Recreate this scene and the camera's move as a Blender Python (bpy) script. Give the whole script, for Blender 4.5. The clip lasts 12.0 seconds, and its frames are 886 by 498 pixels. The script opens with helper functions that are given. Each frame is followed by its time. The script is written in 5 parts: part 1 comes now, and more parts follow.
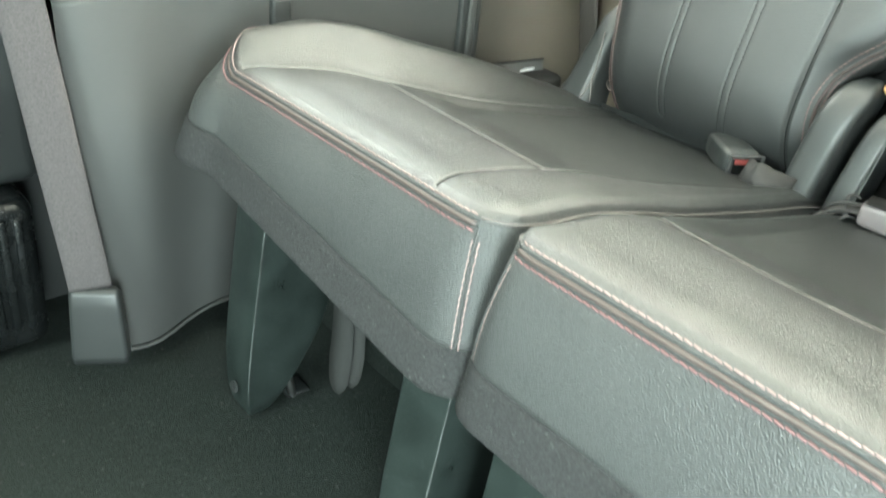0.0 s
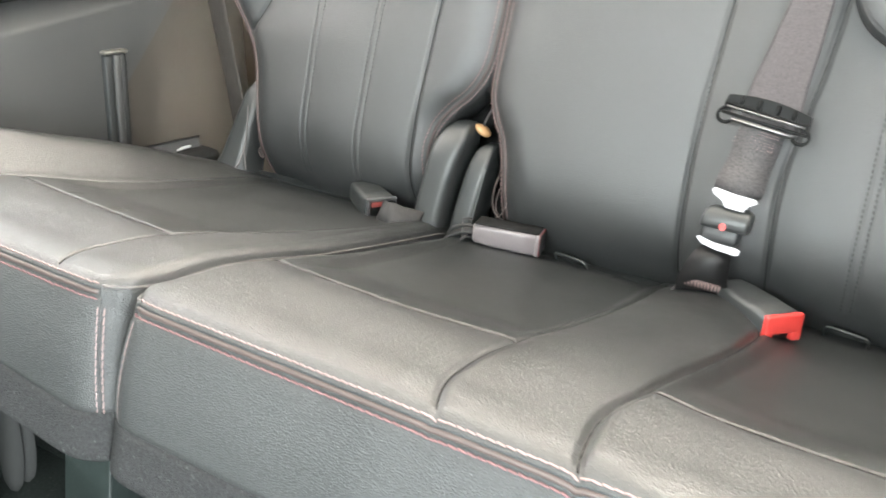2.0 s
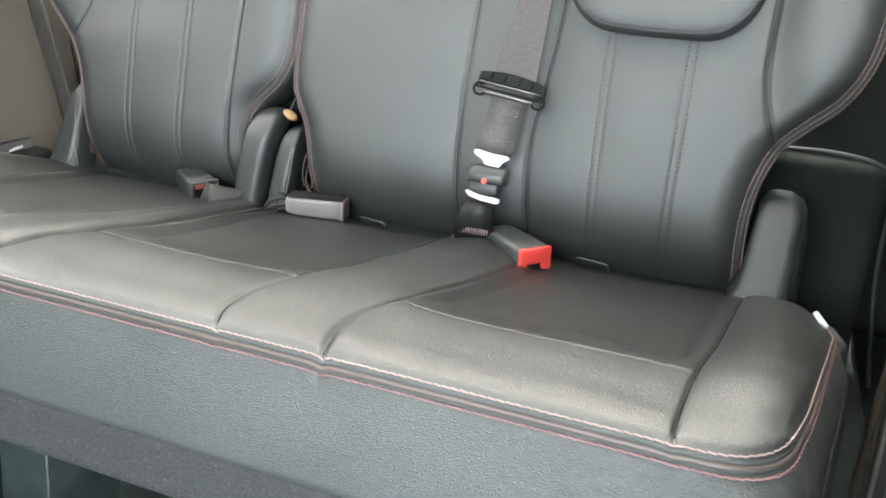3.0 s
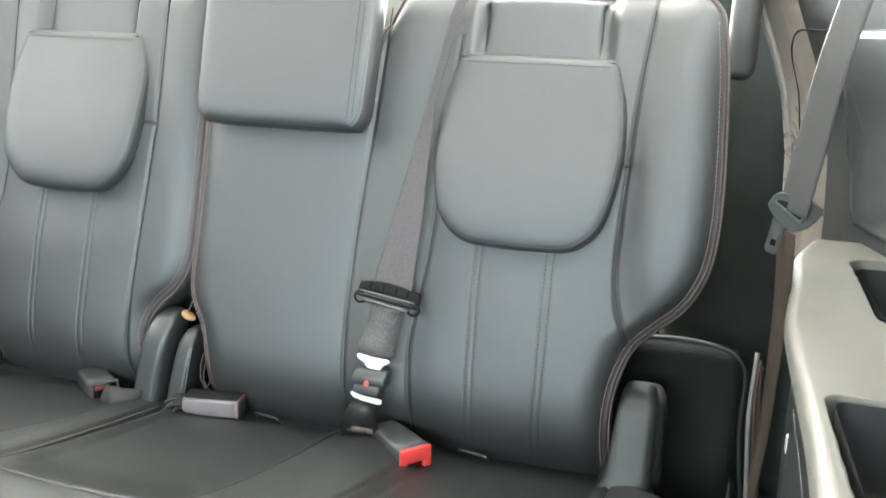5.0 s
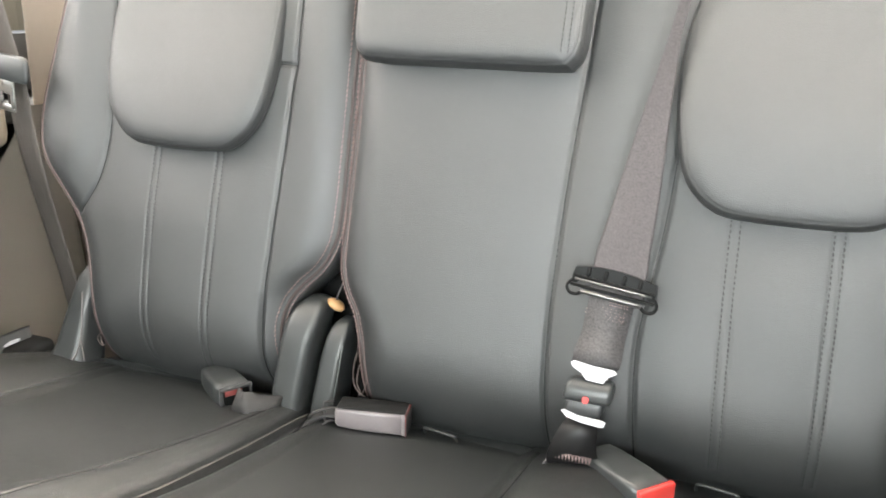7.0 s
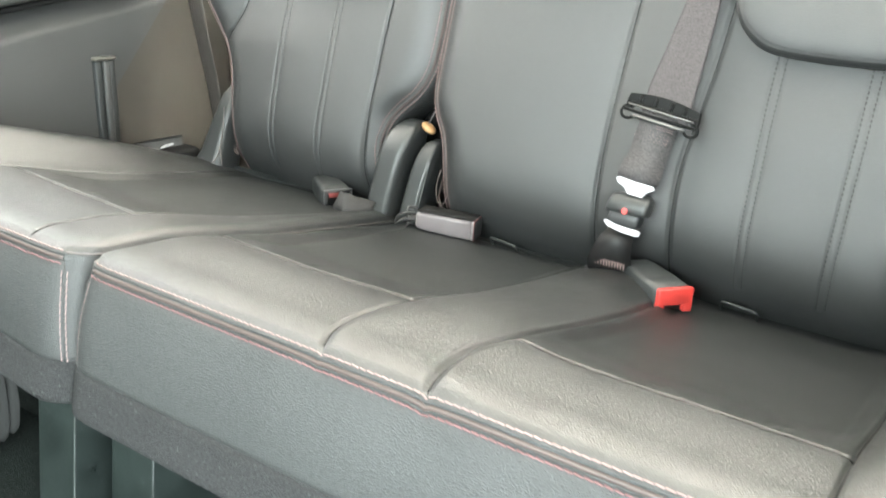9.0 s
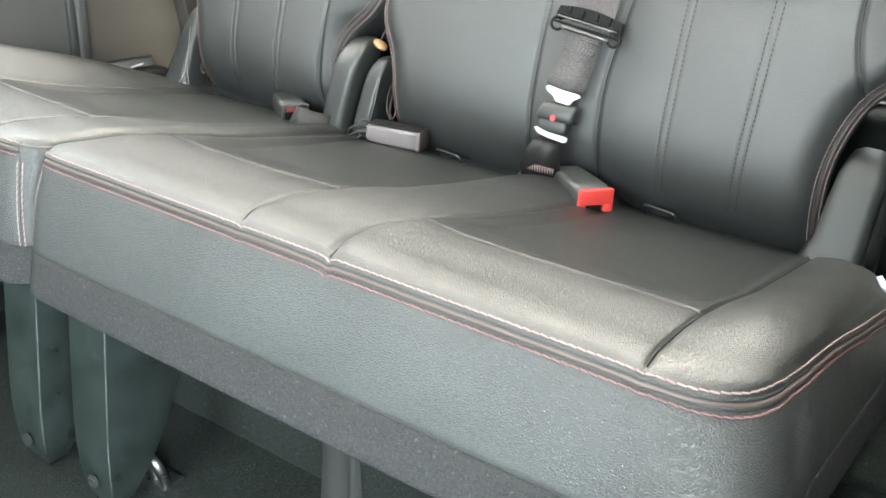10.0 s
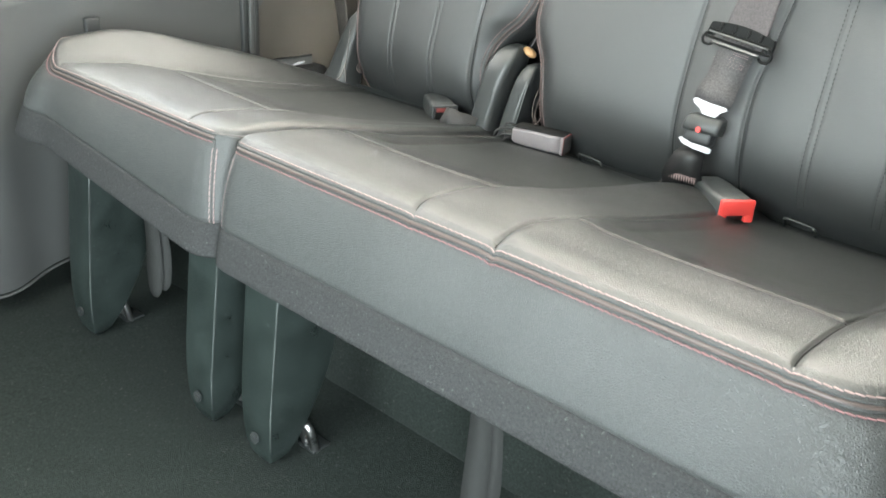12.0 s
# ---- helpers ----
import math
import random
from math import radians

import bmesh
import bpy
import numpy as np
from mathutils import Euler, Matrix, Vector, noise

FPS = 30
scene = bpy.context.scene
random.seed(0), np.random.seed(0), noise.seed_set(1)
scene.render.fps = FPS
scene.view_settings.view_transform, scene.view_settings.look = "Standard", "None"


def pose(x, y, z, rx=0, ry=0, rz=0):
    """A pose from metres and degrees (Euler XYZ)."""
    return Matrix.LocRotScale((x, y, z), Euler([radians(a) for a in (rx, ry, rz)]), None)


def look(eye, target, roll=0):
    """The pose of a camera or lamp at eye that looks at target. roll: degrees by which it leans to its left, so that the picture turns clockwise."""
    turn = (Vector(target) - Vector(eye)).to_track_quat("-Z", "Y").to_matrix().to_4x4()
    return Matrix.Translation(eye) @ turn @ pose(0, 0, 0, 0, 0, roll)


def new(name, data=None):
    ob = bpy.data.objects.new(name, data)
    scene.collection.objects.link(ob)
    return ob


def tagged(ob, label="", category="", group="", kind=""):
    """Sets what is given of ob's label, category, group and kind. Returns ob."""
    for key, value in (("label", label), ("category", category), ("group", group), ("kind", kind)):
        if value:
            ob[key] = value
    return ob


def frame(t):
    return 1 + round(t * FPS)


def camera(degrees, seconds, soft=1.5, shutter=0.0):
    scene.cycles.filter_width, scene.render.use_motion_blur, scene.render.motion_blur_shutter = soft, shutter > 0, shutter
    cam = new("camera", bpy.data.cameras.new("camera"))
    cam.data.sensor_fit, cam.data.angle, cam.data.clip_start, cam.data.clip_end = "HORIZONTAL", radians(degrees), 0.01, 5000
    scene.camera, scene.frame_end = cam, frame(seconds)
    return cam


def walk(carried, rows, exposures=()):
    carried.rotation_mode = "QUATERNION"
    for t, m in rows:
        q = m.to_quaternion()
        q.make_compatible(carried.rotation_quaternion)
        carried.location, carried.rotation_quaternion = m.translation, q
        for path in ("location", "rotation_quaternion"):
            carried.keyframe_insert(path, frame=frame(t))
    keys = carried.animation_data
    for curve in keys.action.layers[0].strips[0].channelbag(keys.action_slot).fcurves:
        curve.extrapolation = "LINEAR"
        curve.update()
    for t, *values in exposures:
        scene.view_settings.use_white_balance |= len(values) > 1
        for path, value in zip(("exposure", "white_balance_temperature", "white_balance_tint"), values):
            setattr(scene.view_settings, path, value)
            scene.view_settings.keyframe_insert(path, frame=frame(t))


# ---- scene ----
cam = camera(55.4, 12.0, soft=1.6, shutter=0.2)
PATH = [
    (0, (0.355, -0.375, 0.661), (-0.931, 0.819, -0.299), 6.3),
    (0.5, (0.299, -0.336, 0.714), (-1.026, 0.906, -0.124), 6.1),
    (1, (0.325, -0.313, 0.715), (-0.928, 1.03, -0.078), 4.1),
    (1.5, (0.379, -0.337, 0.693), (-0.641, 1.203, -0.074), 4.6),
    (2, (0.486, -0.374, 0.686), (-0.414, 1.242, -0.075), 4.2),
    (2.5, (0.576, -0.439, 0.698), (-0.167, 1.26, -0.052), 3.6),
    (2.7, (0.603, -0.463, 0.702), (-0.093, 1.256, -0.048), 3.4),
    (4.3, (0.711, -0.49, 0.783), (0.158, 1.29, 0.057), 2.7),
    (4.5, (0.71, -0.495, 0.812), (0.173, 1.295, 0.099), 2.8),
    (5, (0.721, -0.482, 0.838), (0.154, 1.373, 0.351), 2.1),
    (5.5, (0.709, -0.467, 0.804), (0.136, 1.405, 0.394), 1.9),
    (6, (0.628, -0.4, 0.779), (0.049, 1.46, 0.322), 1.4),
    (6.5, (0.527, -0.343, 0.757), (-0.065, 1.497, 0.245), 1.2),
    (7, (0.468, -0.304, 0.786), (-0.196, 1.491, 0.204), 1.3),
    (7.2, (0.476, -0.282, 0.8), (-0.292, 1.467, 0.207), 1.3),
    (8.8, (0.586, -0.405, 0.718), (-0.37, 1.209, 0.025), 3.7),
    (9, (0.628, -0.419, 0.703), (-0.324, 1.176, -0.038), 3.8),
    (9.5, (0.694, -0.445, 0.69), (-0.237, 1.126, -0.127), 4.1),
    (10, (0.741, -0.445, 0.683), (-0.193, 1.105, -0.167), 4.0),
    (10.5, (0.741, -0.484, 0.698), (-0.192, 1.069, -0.148), 4.4),
    (11, (0.687, -0.432, 0.712), (-0.264, 1.11, -0.134), 5.0),
    (11.5, (0.699, -0.46, 0.716), (-0.401, 0.975, -0.14), 4.2),
    (12, (0.741, -0.52, 0.702), (-0.397, 0.879, -0.163), 4.1),
]
EXPOSURES = [
    (0, 1.94, 6080, -4.5),
    (0.5, 1.78, 5980, 1.0),
    (1, 1.97, 6030, 3.0),
    (1.5, 2.19, 6180, 6.0),
    (2, 1.87, 6260, 11.0),
    (2.5, 1.61, 6080, 10.0),
    (4.5, 1.81, 5930, 3.0),
    (5, 1.56, 5880, 5.5),
    (5.5, 1.10, 5890, 13.0),
    (6, 1.26, 5880, 16.0),
    (6.5, 1.76, 6260, 14.0),
    (7, 1.81, 6360, 12.0),
    (9, 1.91, 6180, 6.0),
    (10, 1.88, 6080, 7.0),
    (12, 1.76, 6080, 6.0),
]
walk(cam, [(t, look(eye, target, roll)) for t, eye, target, roll in PATH], exposures=EXPOSURES)

# ---- light ----
world = bpy.data.worlds.new("sky")
scene.world = world
world.use_nodes = True
wn = world.node_tree.nodes
sky = wn.new("ShaderNodeTexSky")
sky.sky_type = "NISHITA"
sky.sun_disc = False
sky.sun_elevation = radians(48)
sky.sun_rotation = radians(250)
sky.dust_density = 4.0
wn["Background"].inputs["Strength"].default_value = 0.12
world.node_tree.links.new(sky.outputs["Color"], wn["Background"].inputs["Color"])

sun_data = bpy.data.lights.new("sun", "SUN")
sun_data.energy, sun_data.angle, sun_data.color = 0.8, radians(20), (1.0, 0.95, 0.86)
sun = new("sun", sun_data)
sun.matrix_world = look((-3.0, 1.0, 3.6), (0, 0, 0))


def window_light(name, eye, target, wide, high, watts, colour, spread=180):
    """The sky's light as it comes through one opening."""
    data = bpy.data.lights.new(name, "AREA")
    data.shape, data.size, data.size_y = "RECTANGLE", wide, high
    data.energy, data.color, data.spread = watts, colour, radians(spread)
    ob = new(name, data)
    ob.matrix_world = look(eye, target)
    return ob


window_light("light_window_left", (-0.77, 0.45, 1.02), (-0.2, 0.42, 1.34), 1.45, 0.44, 9.5, (1.0, 0.95, 0.87))
window_light("light_window_right", (1.03, 0.40, 1.02), (0.5, 0.42, 1.32), 1.05, 0.44, 11.0, (1.0, 0.960, 0.89))
window_light("light_window_rear", (0.14, 1.55, 1.13), (0.14, 1.0, 1.42), 1.20, 0.22, 116.0, (1.0, 0.960, 0.895), 130)
window_light("light_door_opening", (0.99, -0.64, 0.42), (0.45, 0.0, 0.34), 0.42, 0.55, 14.5, (0.955, 1.0, 0.985))
window_light("light_windscreen", (0.30, -1.76, 0.98), (0.40, 0.0, 0.15), 1.00, 0.50, 13.8, (0.925, 1.0, 0.955), 120)

# ---- materials ----


def material(name, base, rough, metal=0.0, cells=0.0, relief=0.0, grain=0.0, grain_relief=0.0, mottle=0.0,
             mottle_scale=6.0, spots=None, spot_amount=0.0, spot_scale=60.0, spec=0.5, coat=0.0, rough_var=0.08):
    """Node material: cells gives a pebbled leather relief, grain a fine noise relief, mottle a large soft variation, spots light lint or scuffs."""
    mat = bpy.data.materials.new(name)
    mat.use_nodes = True
    nt = mat.node_tree
    n, link = nt.nodes, nt.links.new
    bsdf = n["Principled BSDF"]
    bsdf.inputs["Metallic"].default_value = metal
    bsdf.inputs["Specular IOR Level"].default_value = spec
    bsdf.inputs["Coat Weight"].default_value = coat
    bsdf.inputs["Coat Roughness"].default_value = 0.35
    coord = n.new("ShaderNodeTexCoord")

    def noise_tex(scale, detail=4.0, distort=0.0):
        t = n.new("ShaderNodeTexNoise")
        t.inputs["Scale"].default_value, t.inputs["Detail"].default_value, t.inputs["Distortion"].default_value = scale, detail, distort
        link(coord.outputs["Object"], t.inputs["Vector"])
        return t

    big = noise_tex(mottle_scale)
    fine = noise_tex(mottle_scale * 17)
    both = n.new("ShaderNodeMath")
    both.operation = "ADD"
    half = n.new("ShaderNodeMath")
    half.operation = "MULTIPLY"
    half.inputs[1].default_value = 0.4
    link(fine.outputs["Fac"], half.inputs[0])
    link(big.outputs["Fac"], both.inputs[0])
    link(half.outputs[0], both.inputs[1])
    ramp = n.new("ShaderNodeMapRange")
    ramp.inputs["From Min"].default_value, ramp.inputs["From Max"].default_value = 0.45, 0.95
    ramp.inputs["To Min"].default_value, ramp.inputs["To Max"].default_value = 1 - mottle, 1 + mottle
    link(both.outputs[0], ramp.inputs["Value"])
    tint = n.new("ShaderNodeVectorMath")
    tint.operation = "SCALE"
    tint.inputs[0].default_value = base
    link(ramp.outputs["Result"], tint.inputs["Scale"])
    colour = tint.outputs["Vector"]
    if spots:
        sp = noise_tex(spot_scale, 6.0, 0.6)
        sr = n.new("ShaderNodeMapRange")
        sr.inputs["From Min"].default_value, sr.inputs["From Max"].default_value = 0.62, 0.74
        sr.inputs["To Max"].default_value = spot_amount
        link(sp.outputs["Fac"], sr.inputs["Value"])
        mix = n.new("ShaderNodeMix")
        mix.data_type = "RGBA"
        link(sr.outputs["Result"], mix.inputs["Factor"])
        link(colour, mix.inputs["A"])
        mix.inputs["B"].default_value = (*spots, 1)
        colour = mix.outputs["Result"]
    link(colour, bsdf.inputs["Base Color"])
    rr = n.new("ShaderNodeMapRange")
    rr.inputs["From Min"].default_value, rr.inputs["From Max"].default_value = 0.45, 0.95
    rr.inputs["To Min"].default_value, rr.inputs["To Max"].default_value = rough - rough_var, min(1.0, rough + rough_var)
    link(both.outputs[0], rr.inputs["Value"])
    link(rr.outputs["Result"], bsdf.inputs["Roughness"])
    normal = None
    if cells:
        v = n.new("ShaderNodeTexVoronoi")
        v.feature = "DISTANCE_TO_EDGE"
        v.inputs["Scale"].default_value = cells
        warp = noise_tex(cells * 0.6, 2.0)
        add = n.new("ShaderNodeVectorMath")
        add.operation = "MULTIPLY_ADD"
        add.inputs[1].default_value = (0.9 / cells,) * 3
        link(warp.outputs["Color"], add.inputs[0])
        link(coord.outputs["Object"], add.inputs[2])
        link(add.outputs["Vector"], v.inputs["Vector"])
        cl = n.new("ShaderNodeMapRange")
        cl.inputs["From Max"].default_value = 0.35
        link(v.outputs["Distance"], cl.inputs["Value"])
        b = n.new("ShaderNodeBump")
        b.inputs["Strength"].default_value = 1.0
        b.inputs["Distance"].default_value = relief
        link(cl.outputs["Result"], b.inputs["Height"])
        normal = b
    if grain:
        g = noise_tex(grain, 5.0)
        b = n.new("ShaderNodeBump")
        b.inputs["Strength"].default_value = 1.0
        b.inputs["Distance"].default_value = grain_relief
        link(g.outputs["Fac"], b.inputs["Height"])
        if normal:
            link(normal.outputs["Normal"], b.inputs["Normal"])
        normal = b
    if normal:
        link(normal.outputs["Normal"], bsdf.inputs["Normal"])
    return mat


# One black leather: backrest and panel bases are lightened to stand for their light.
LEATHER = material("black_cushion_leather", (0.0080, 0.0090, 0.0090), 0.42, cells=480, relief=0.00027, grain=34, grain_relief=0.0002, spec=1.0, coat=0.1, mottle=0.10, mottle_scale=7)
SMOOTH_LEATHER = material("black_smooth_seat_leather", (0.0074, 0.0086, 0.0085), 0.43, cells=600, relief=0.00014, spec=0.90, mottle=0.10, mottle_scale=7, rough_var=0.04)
BACK_LEATHER = material("black_backrest_leather", (0.0163, 0.0175, 0.0177), 0.52, cells=620, relief=0.00016, grain=34, grain_relief=0.0004, spec=0.9, mottle=0.10, mottle_scale=7)
PANEL_LEATHER = material("lightened_panel_leather", (0.0430, 0.0446, 0.0440), 0.45, cells=480, relief=0.00037, grain=26, grain_relief=0.0007, mottle=0.14, mottle_scale=8)
CARPET_TRIM = material("charcoal_carpet_trim", (0.039, 0.0395, 0.040), 0.95, grain=700, grain_relief=0.0034, mottle=0.36, mottle_scale=420, spots=(0.26, 0.26, 0.25), spot_amount=0.22, spot_scale=300, spec=0.15)
CARPET = material("black_floor_carpet", (0.0200, 0.0242, 0.0220), 0.98, grain=700, grain_relief=0.0034, mottle=0.42, mottle_scale=300, spots=(0.14, 0.14, 0.13), spot_amount=0.32, spot_scale=260, spec=0.1)
THREAD = material("pale_pink_thread", (0.235, 0.170, 0.163), 0.75, mottle=0.2, mottle_scale=90)
BACK_THREAD = material("dusty_pink_thread", (0.165, 0.112, 0.105), 0.75, mottle=0.3, mottle_scale=90)
RED_THREAD = material("red_thread", (0.165, 0.088, 0.090), 0.75, mottle=0.25, mottle_scale=90)
PIPING = material("dark_red_brown_piping", (0.034, 0.022, 0.0205), 0.55, mottle=0.2, mottle_scale=60)
CUSHION_PIPING = material("grey_brown_piping", (0.068, 0.051, 0.046), 0.50, mottle=0.15, mottle_scale=60)
WELT = material("pale_grey_welt", (0.085, 0.078, 0.074), 0.50, mottle=0.3, mottle_scale=60)
DARK_THREAD = material("dark_grey_thread", (0.013, 0.0135, 0.014), 0.8, mottle=0.2, mottle_scale=90)
PLASTIC = material("black_plastic", (0.027, 0.029, 0.029), 0.38, cells=1400, relief=0.00003, mottle=0.12, mottle_scale=14)
SCUFFED = material("scuffed_black_plastic", (0.0150, 0.0200, 0.0185), 0.34, cells=700, relief=0.0001, mottle=0.40, mottle_scale=26, spots=(0.08, 0.09, 0.09), spot_amount=0.36, spot_scale=190)
EDGE_TONE = material("edge_tone_plastic", (0.042, 0.048, 0.046), 0.50, mottle=0.6, mottle_scale=40)
BUCKLE_GREY = material("grey_buckle_plastic", (0.031, 0.032, 0.033), 0.40, cells=1100, relief=0.00006, mottle=0.1, mottle_scale=20)
BUCKLE_RED = material("red_buckle_plastic", (0.45, 0.036, 0.030), 0.42, mottle=0.08, mottle_scale=40)
DULL_RED = material("dull_red_plastic", (0.15, 0.028, 0.024), 0.45, mottle=0.15, mottle_scale=40)
BLACK_WEBBING = material("black_webbing", (0.006, 0.0058, 0.006), 0.50, mottle=0.15, mottle_scale=40, spec=0.3)
STRAP = material("dark_strap_webbing", (0.018, 0.0185, 0.018), 0.75, grain=1300, grain_relief=0.0006, mottle=0.15, mottle_scale=40, spec=0.3)
FLECKED_WEBBING = material("flecked_grey_webbing", (0.050, 0.047, 0.048), 0.55, grain=1300, grain_relief=0.0008, mottle=0.75, mottle_scale=520, spots=(0.30, 0.29, 0.29), spot_amount=0.16, spot_scale=420, spec=0.4)
WARM_WEBBING = material("warm_grey_webbing", (0.047, 0.041, 0.037), 0.62, grain=1300, grain_relief=0.0006, mottle=0.18, mottle_scale=40, spec=0.4)
WEBBING = material("grey_black_webbing", (0.032, 0.031, 0.031), 0.72, grain=1300, grain_relief=0.0006, mottle=0.12, mottle_scale=40, spec=0.3)
PALE_WEBBING = material("grey_webbing", (0.065, 0.0585, 0.0600), 0.72, grain=1300, grain_relief=0.0008, mottle=0.34, mottle_scale=480, spec=0.3)
BROWN_WEBBING = material("brown_grey_webbing", (0.030, 0.021, 0.0155), 0.80, grain=1300, grain_relief=0.0006, mottle=0.15, mottle_scale=40, spec=0.3)
DARK_STEEL = material("dark_steel", (0.16, 0.16, 0.155), 0.38, metal=1.0, mottle=0.12, mottle_scale=60)
STEEL = material("satin_steel", (0.45, 0.45, 0.44), 0.32, metal=1.0, mottle=0.12, mottle_scale=60)
WHITE_PLASTIC = material("white_plastic", (0.38, 0.38, 0.40), 0.4, mottle=0.06, mottle_scale=50)
TRIM = material("dark_grey_trim_plastic", (0.041, 0.0422, 0.0412), 0.60, cells=800, relief=0.00012, grain=20, grain_relief=0.001, mottle=0.10, mottle_scale=5)
PANEL_WARM = material("warm_brown_trim_plastic", (0.042, 0.037, 0.030), 0.62, cells=800, relief=0.00012, grain=20, grain_relief=0.001, mottle=0.12, mottle_scale=6)
# left ledge and sill: a darkened copy of the right armrest's plastic
LEDGE_GREY = material("darkened_trim_plastic", (0.027, 0.0278, 0.0258), 0.52, cells=600, relief=0.00014, mottle=0.10, mottle_scale=6)
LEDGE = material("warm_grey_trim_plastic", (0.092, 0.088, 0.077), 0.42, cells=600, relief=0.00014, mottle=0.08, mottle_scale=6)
DARK_TRIM = material("black_trim_plastic", (0.016, 0.018, 0.018), 0.5, cells=800, relief=0.0001, mottle=0.15, mottle_scale=8)
QUARTER = material("matt_black_trim_plastic", (0.0085, 0.0092, 0.0090), 0.62, cells=800, relief=0.0001, mottle=0.15, mottle_scale=8, spec=0.35)
LATCH_BLACK = material("black_latch_plastic", (0.0030, 0.0032, 0.0032), 0.50, mottle=0.1, mottle_scale=60, spec=0.14)
POCKET_BLACK = material("glossy_black_plastic", (0.006, 0.0068, 0.0070), 0.26, mottle=0.2, mottle_scale=30)
LOAD_CARPET = material("black_load_carpet", (0.016, 0.019, 0.017), 0.95, grain=700, grain_relief=0.0025, mottle=0.25, mottle_scale=20, spec=0.15)
SEAL = material("black_rubber", (0.008, 0.008, 0.008), 0.85, mottle=0.1, spec=0.15)
HEADLINER = material("pale_headliner_cloth", (0.74, 0.70, 0.635), 0.95, grain=600, grain_relief=0.0008, mottle=0.06, mottle_scale=9, spec=0.1)
PILLAR = material("warm_grey_pillar_plastic", (0.150, 0.130, 0.114), 0.30, cells=700, relief=0.0001, mottle=0.08)
TAN = material("tan_pillar_plastic", (0.20, 0.165, 0.130), 0.5, cells=700, relief=0.0001, mottle=0.08)
PALE_BUCKLE = material("pale_grey_buckle_plastic", (0.135, 0.120, 0.124), 0.36, cells=1100, relief=0.00006, mottle=0.1, mottle_scale=20)
AMBER = material("amber_plastic", (0.30, 0.175, 0.080), 0.5, mottle=0.2, mottle_scale=80)
GLASS = material("window_glass", (0.9, 0.95, 0.93), 0.02)
gb = GLASS.node_tree.nodes["Principled BSDF"]
for l in list(gb.inputs["Roughness"].links) + list(gb.inputs["Base Color"].links):
    GLASS.node_tree.links.remove(l)
gb.inputs["Roughness"].default_value = 0.0
gb.inputs["Transmission Weight"].default_value = 1.0
gb.inputs["Base Color"].default_value = (0.93, 0.97, 0.95, 1)
gb.inputs["IOR"].default_value = 1.45

# ---- mesh tools ----


def link_mesh(name, mesh, mat, parent=None, label="", smooth=True):
    mesh.materials.append(mat)
    if smooth:
        mesh.polygons.foreach_set("use_smooth", [True] * len(mesh.polygons))
    ob = new(name, mesh)
    if parent:
        ob.parent = parent
    if label:
        ob["label"] = label
    return ob


def part(name, bm, mat, parent=None, label="", smooth=True):
    """Links a bmesh as one mesh object under a thing or a part."""
    mesh = bpy.data.meshes.new(name)
    bmesh.ops.recalc_face_normals(bm, faces=bm.faces)
    bm.to_mesh(mesh)
    bm.free()
    return link_mesh(name, mesh, mat, parent, label, smooth)


def sheet(name, points, mat, parent=None, label="", close=False, flip=False):
    """A mesh from a grid of places, rows x columns x 3. close: the columns run round."""
    points = np.asarray(points, float)
    rows, cols = points.shape[:2]
    i = np.arange(rows * cols).reshape(rows, cols)
    if close:
        i = np.concatenate([i, i[:, :1]], 1)
    quads = np.stack([i[:-1, :-1], i[:-1, 1:], i[1:, 1:], i[1:, :-1]], -1).reshape(-1, 4)
    if flip:
        quads = quads[:, ::-1]
    mesh = bpy.data.meshes.new(name)
    mesh.from_pydata(points.reshape(-1, 3).tolist(), [], quads.tolist())
    mesh.update()
    return link_mesh(name, mesh, mat, parent, label)


def thing(name, at, label, category, group=""):
    ob = new(name)
    ob.empty_display_size = 0.05
    ob.location = at
    return tagged(ob, label, category, group)


def settle(root):
    """Parts are built in world metres; this keeps them there under a root that stands at its base."""
    bpy.context.view_layer.update()
    for o in root.children:
        o.matrix_parent_inverse = root.matrix_world.inverted()


def box(bm, lo, hi, bevel=0.0, segments=2, m=None):
    made = bmesh.ops.create_cube(bm, size=1.0)["verts"]
    for v in made:
        v.co = Vector(((lo[k] + hi[k]) / 2 + v.co[k] * (hi[k] - lo[k])) for k in range(3))
    if bevel:
        edges = list({e for v in made for e in v.link_edges})
        out = bmesh.ops.bevel(bm, geom=edges, offset=bevel, segments=segments, affect="EDGES", profile=0.5)
        made = list({v for f in out["faces"] for v in f.verts} | {v for v in made if v.is_valid})
    if m is not None:
        for v in made:
            v.co = m @ v.co
    return made


def curve_points(ctrl, n):
    """A smooth line through control points, n places."""
    p = np.asarray(ctrl, float)
    p = np.concatenate([[2 * p[0] - p[1]], p, [2 * p[-1] - p[-2]]])
    t = np.linspace(0, len(p) - 3 - 1e-6, n)
    k = t.astype(int)
    f = (t - k)[:, None]
    a, b, c, d = p[k], p[k + 1], p[k + 2], p[k + 3]
    return 0.5 * (2 * b + (c - a) * f + (2 * a - 5 * b + 4 * c - d) * f**2 + (3 * b - a - 3 * c + d) * f**3)


def even(line, step):
    """The same line at even steps."""
    line = np.asarray(line, float)
    s = np.r_[0, np.cumsum(np.linalg.norm(np.diff(line, axis=0), axis=1))]
    n = max(2, int(s[-1] / step) + 1)
    u = np.linspace(0, s[-1], n)
    return np.stack([np.interp(u, s, line[:, k]) for k in range(line.shape[1])], 1)


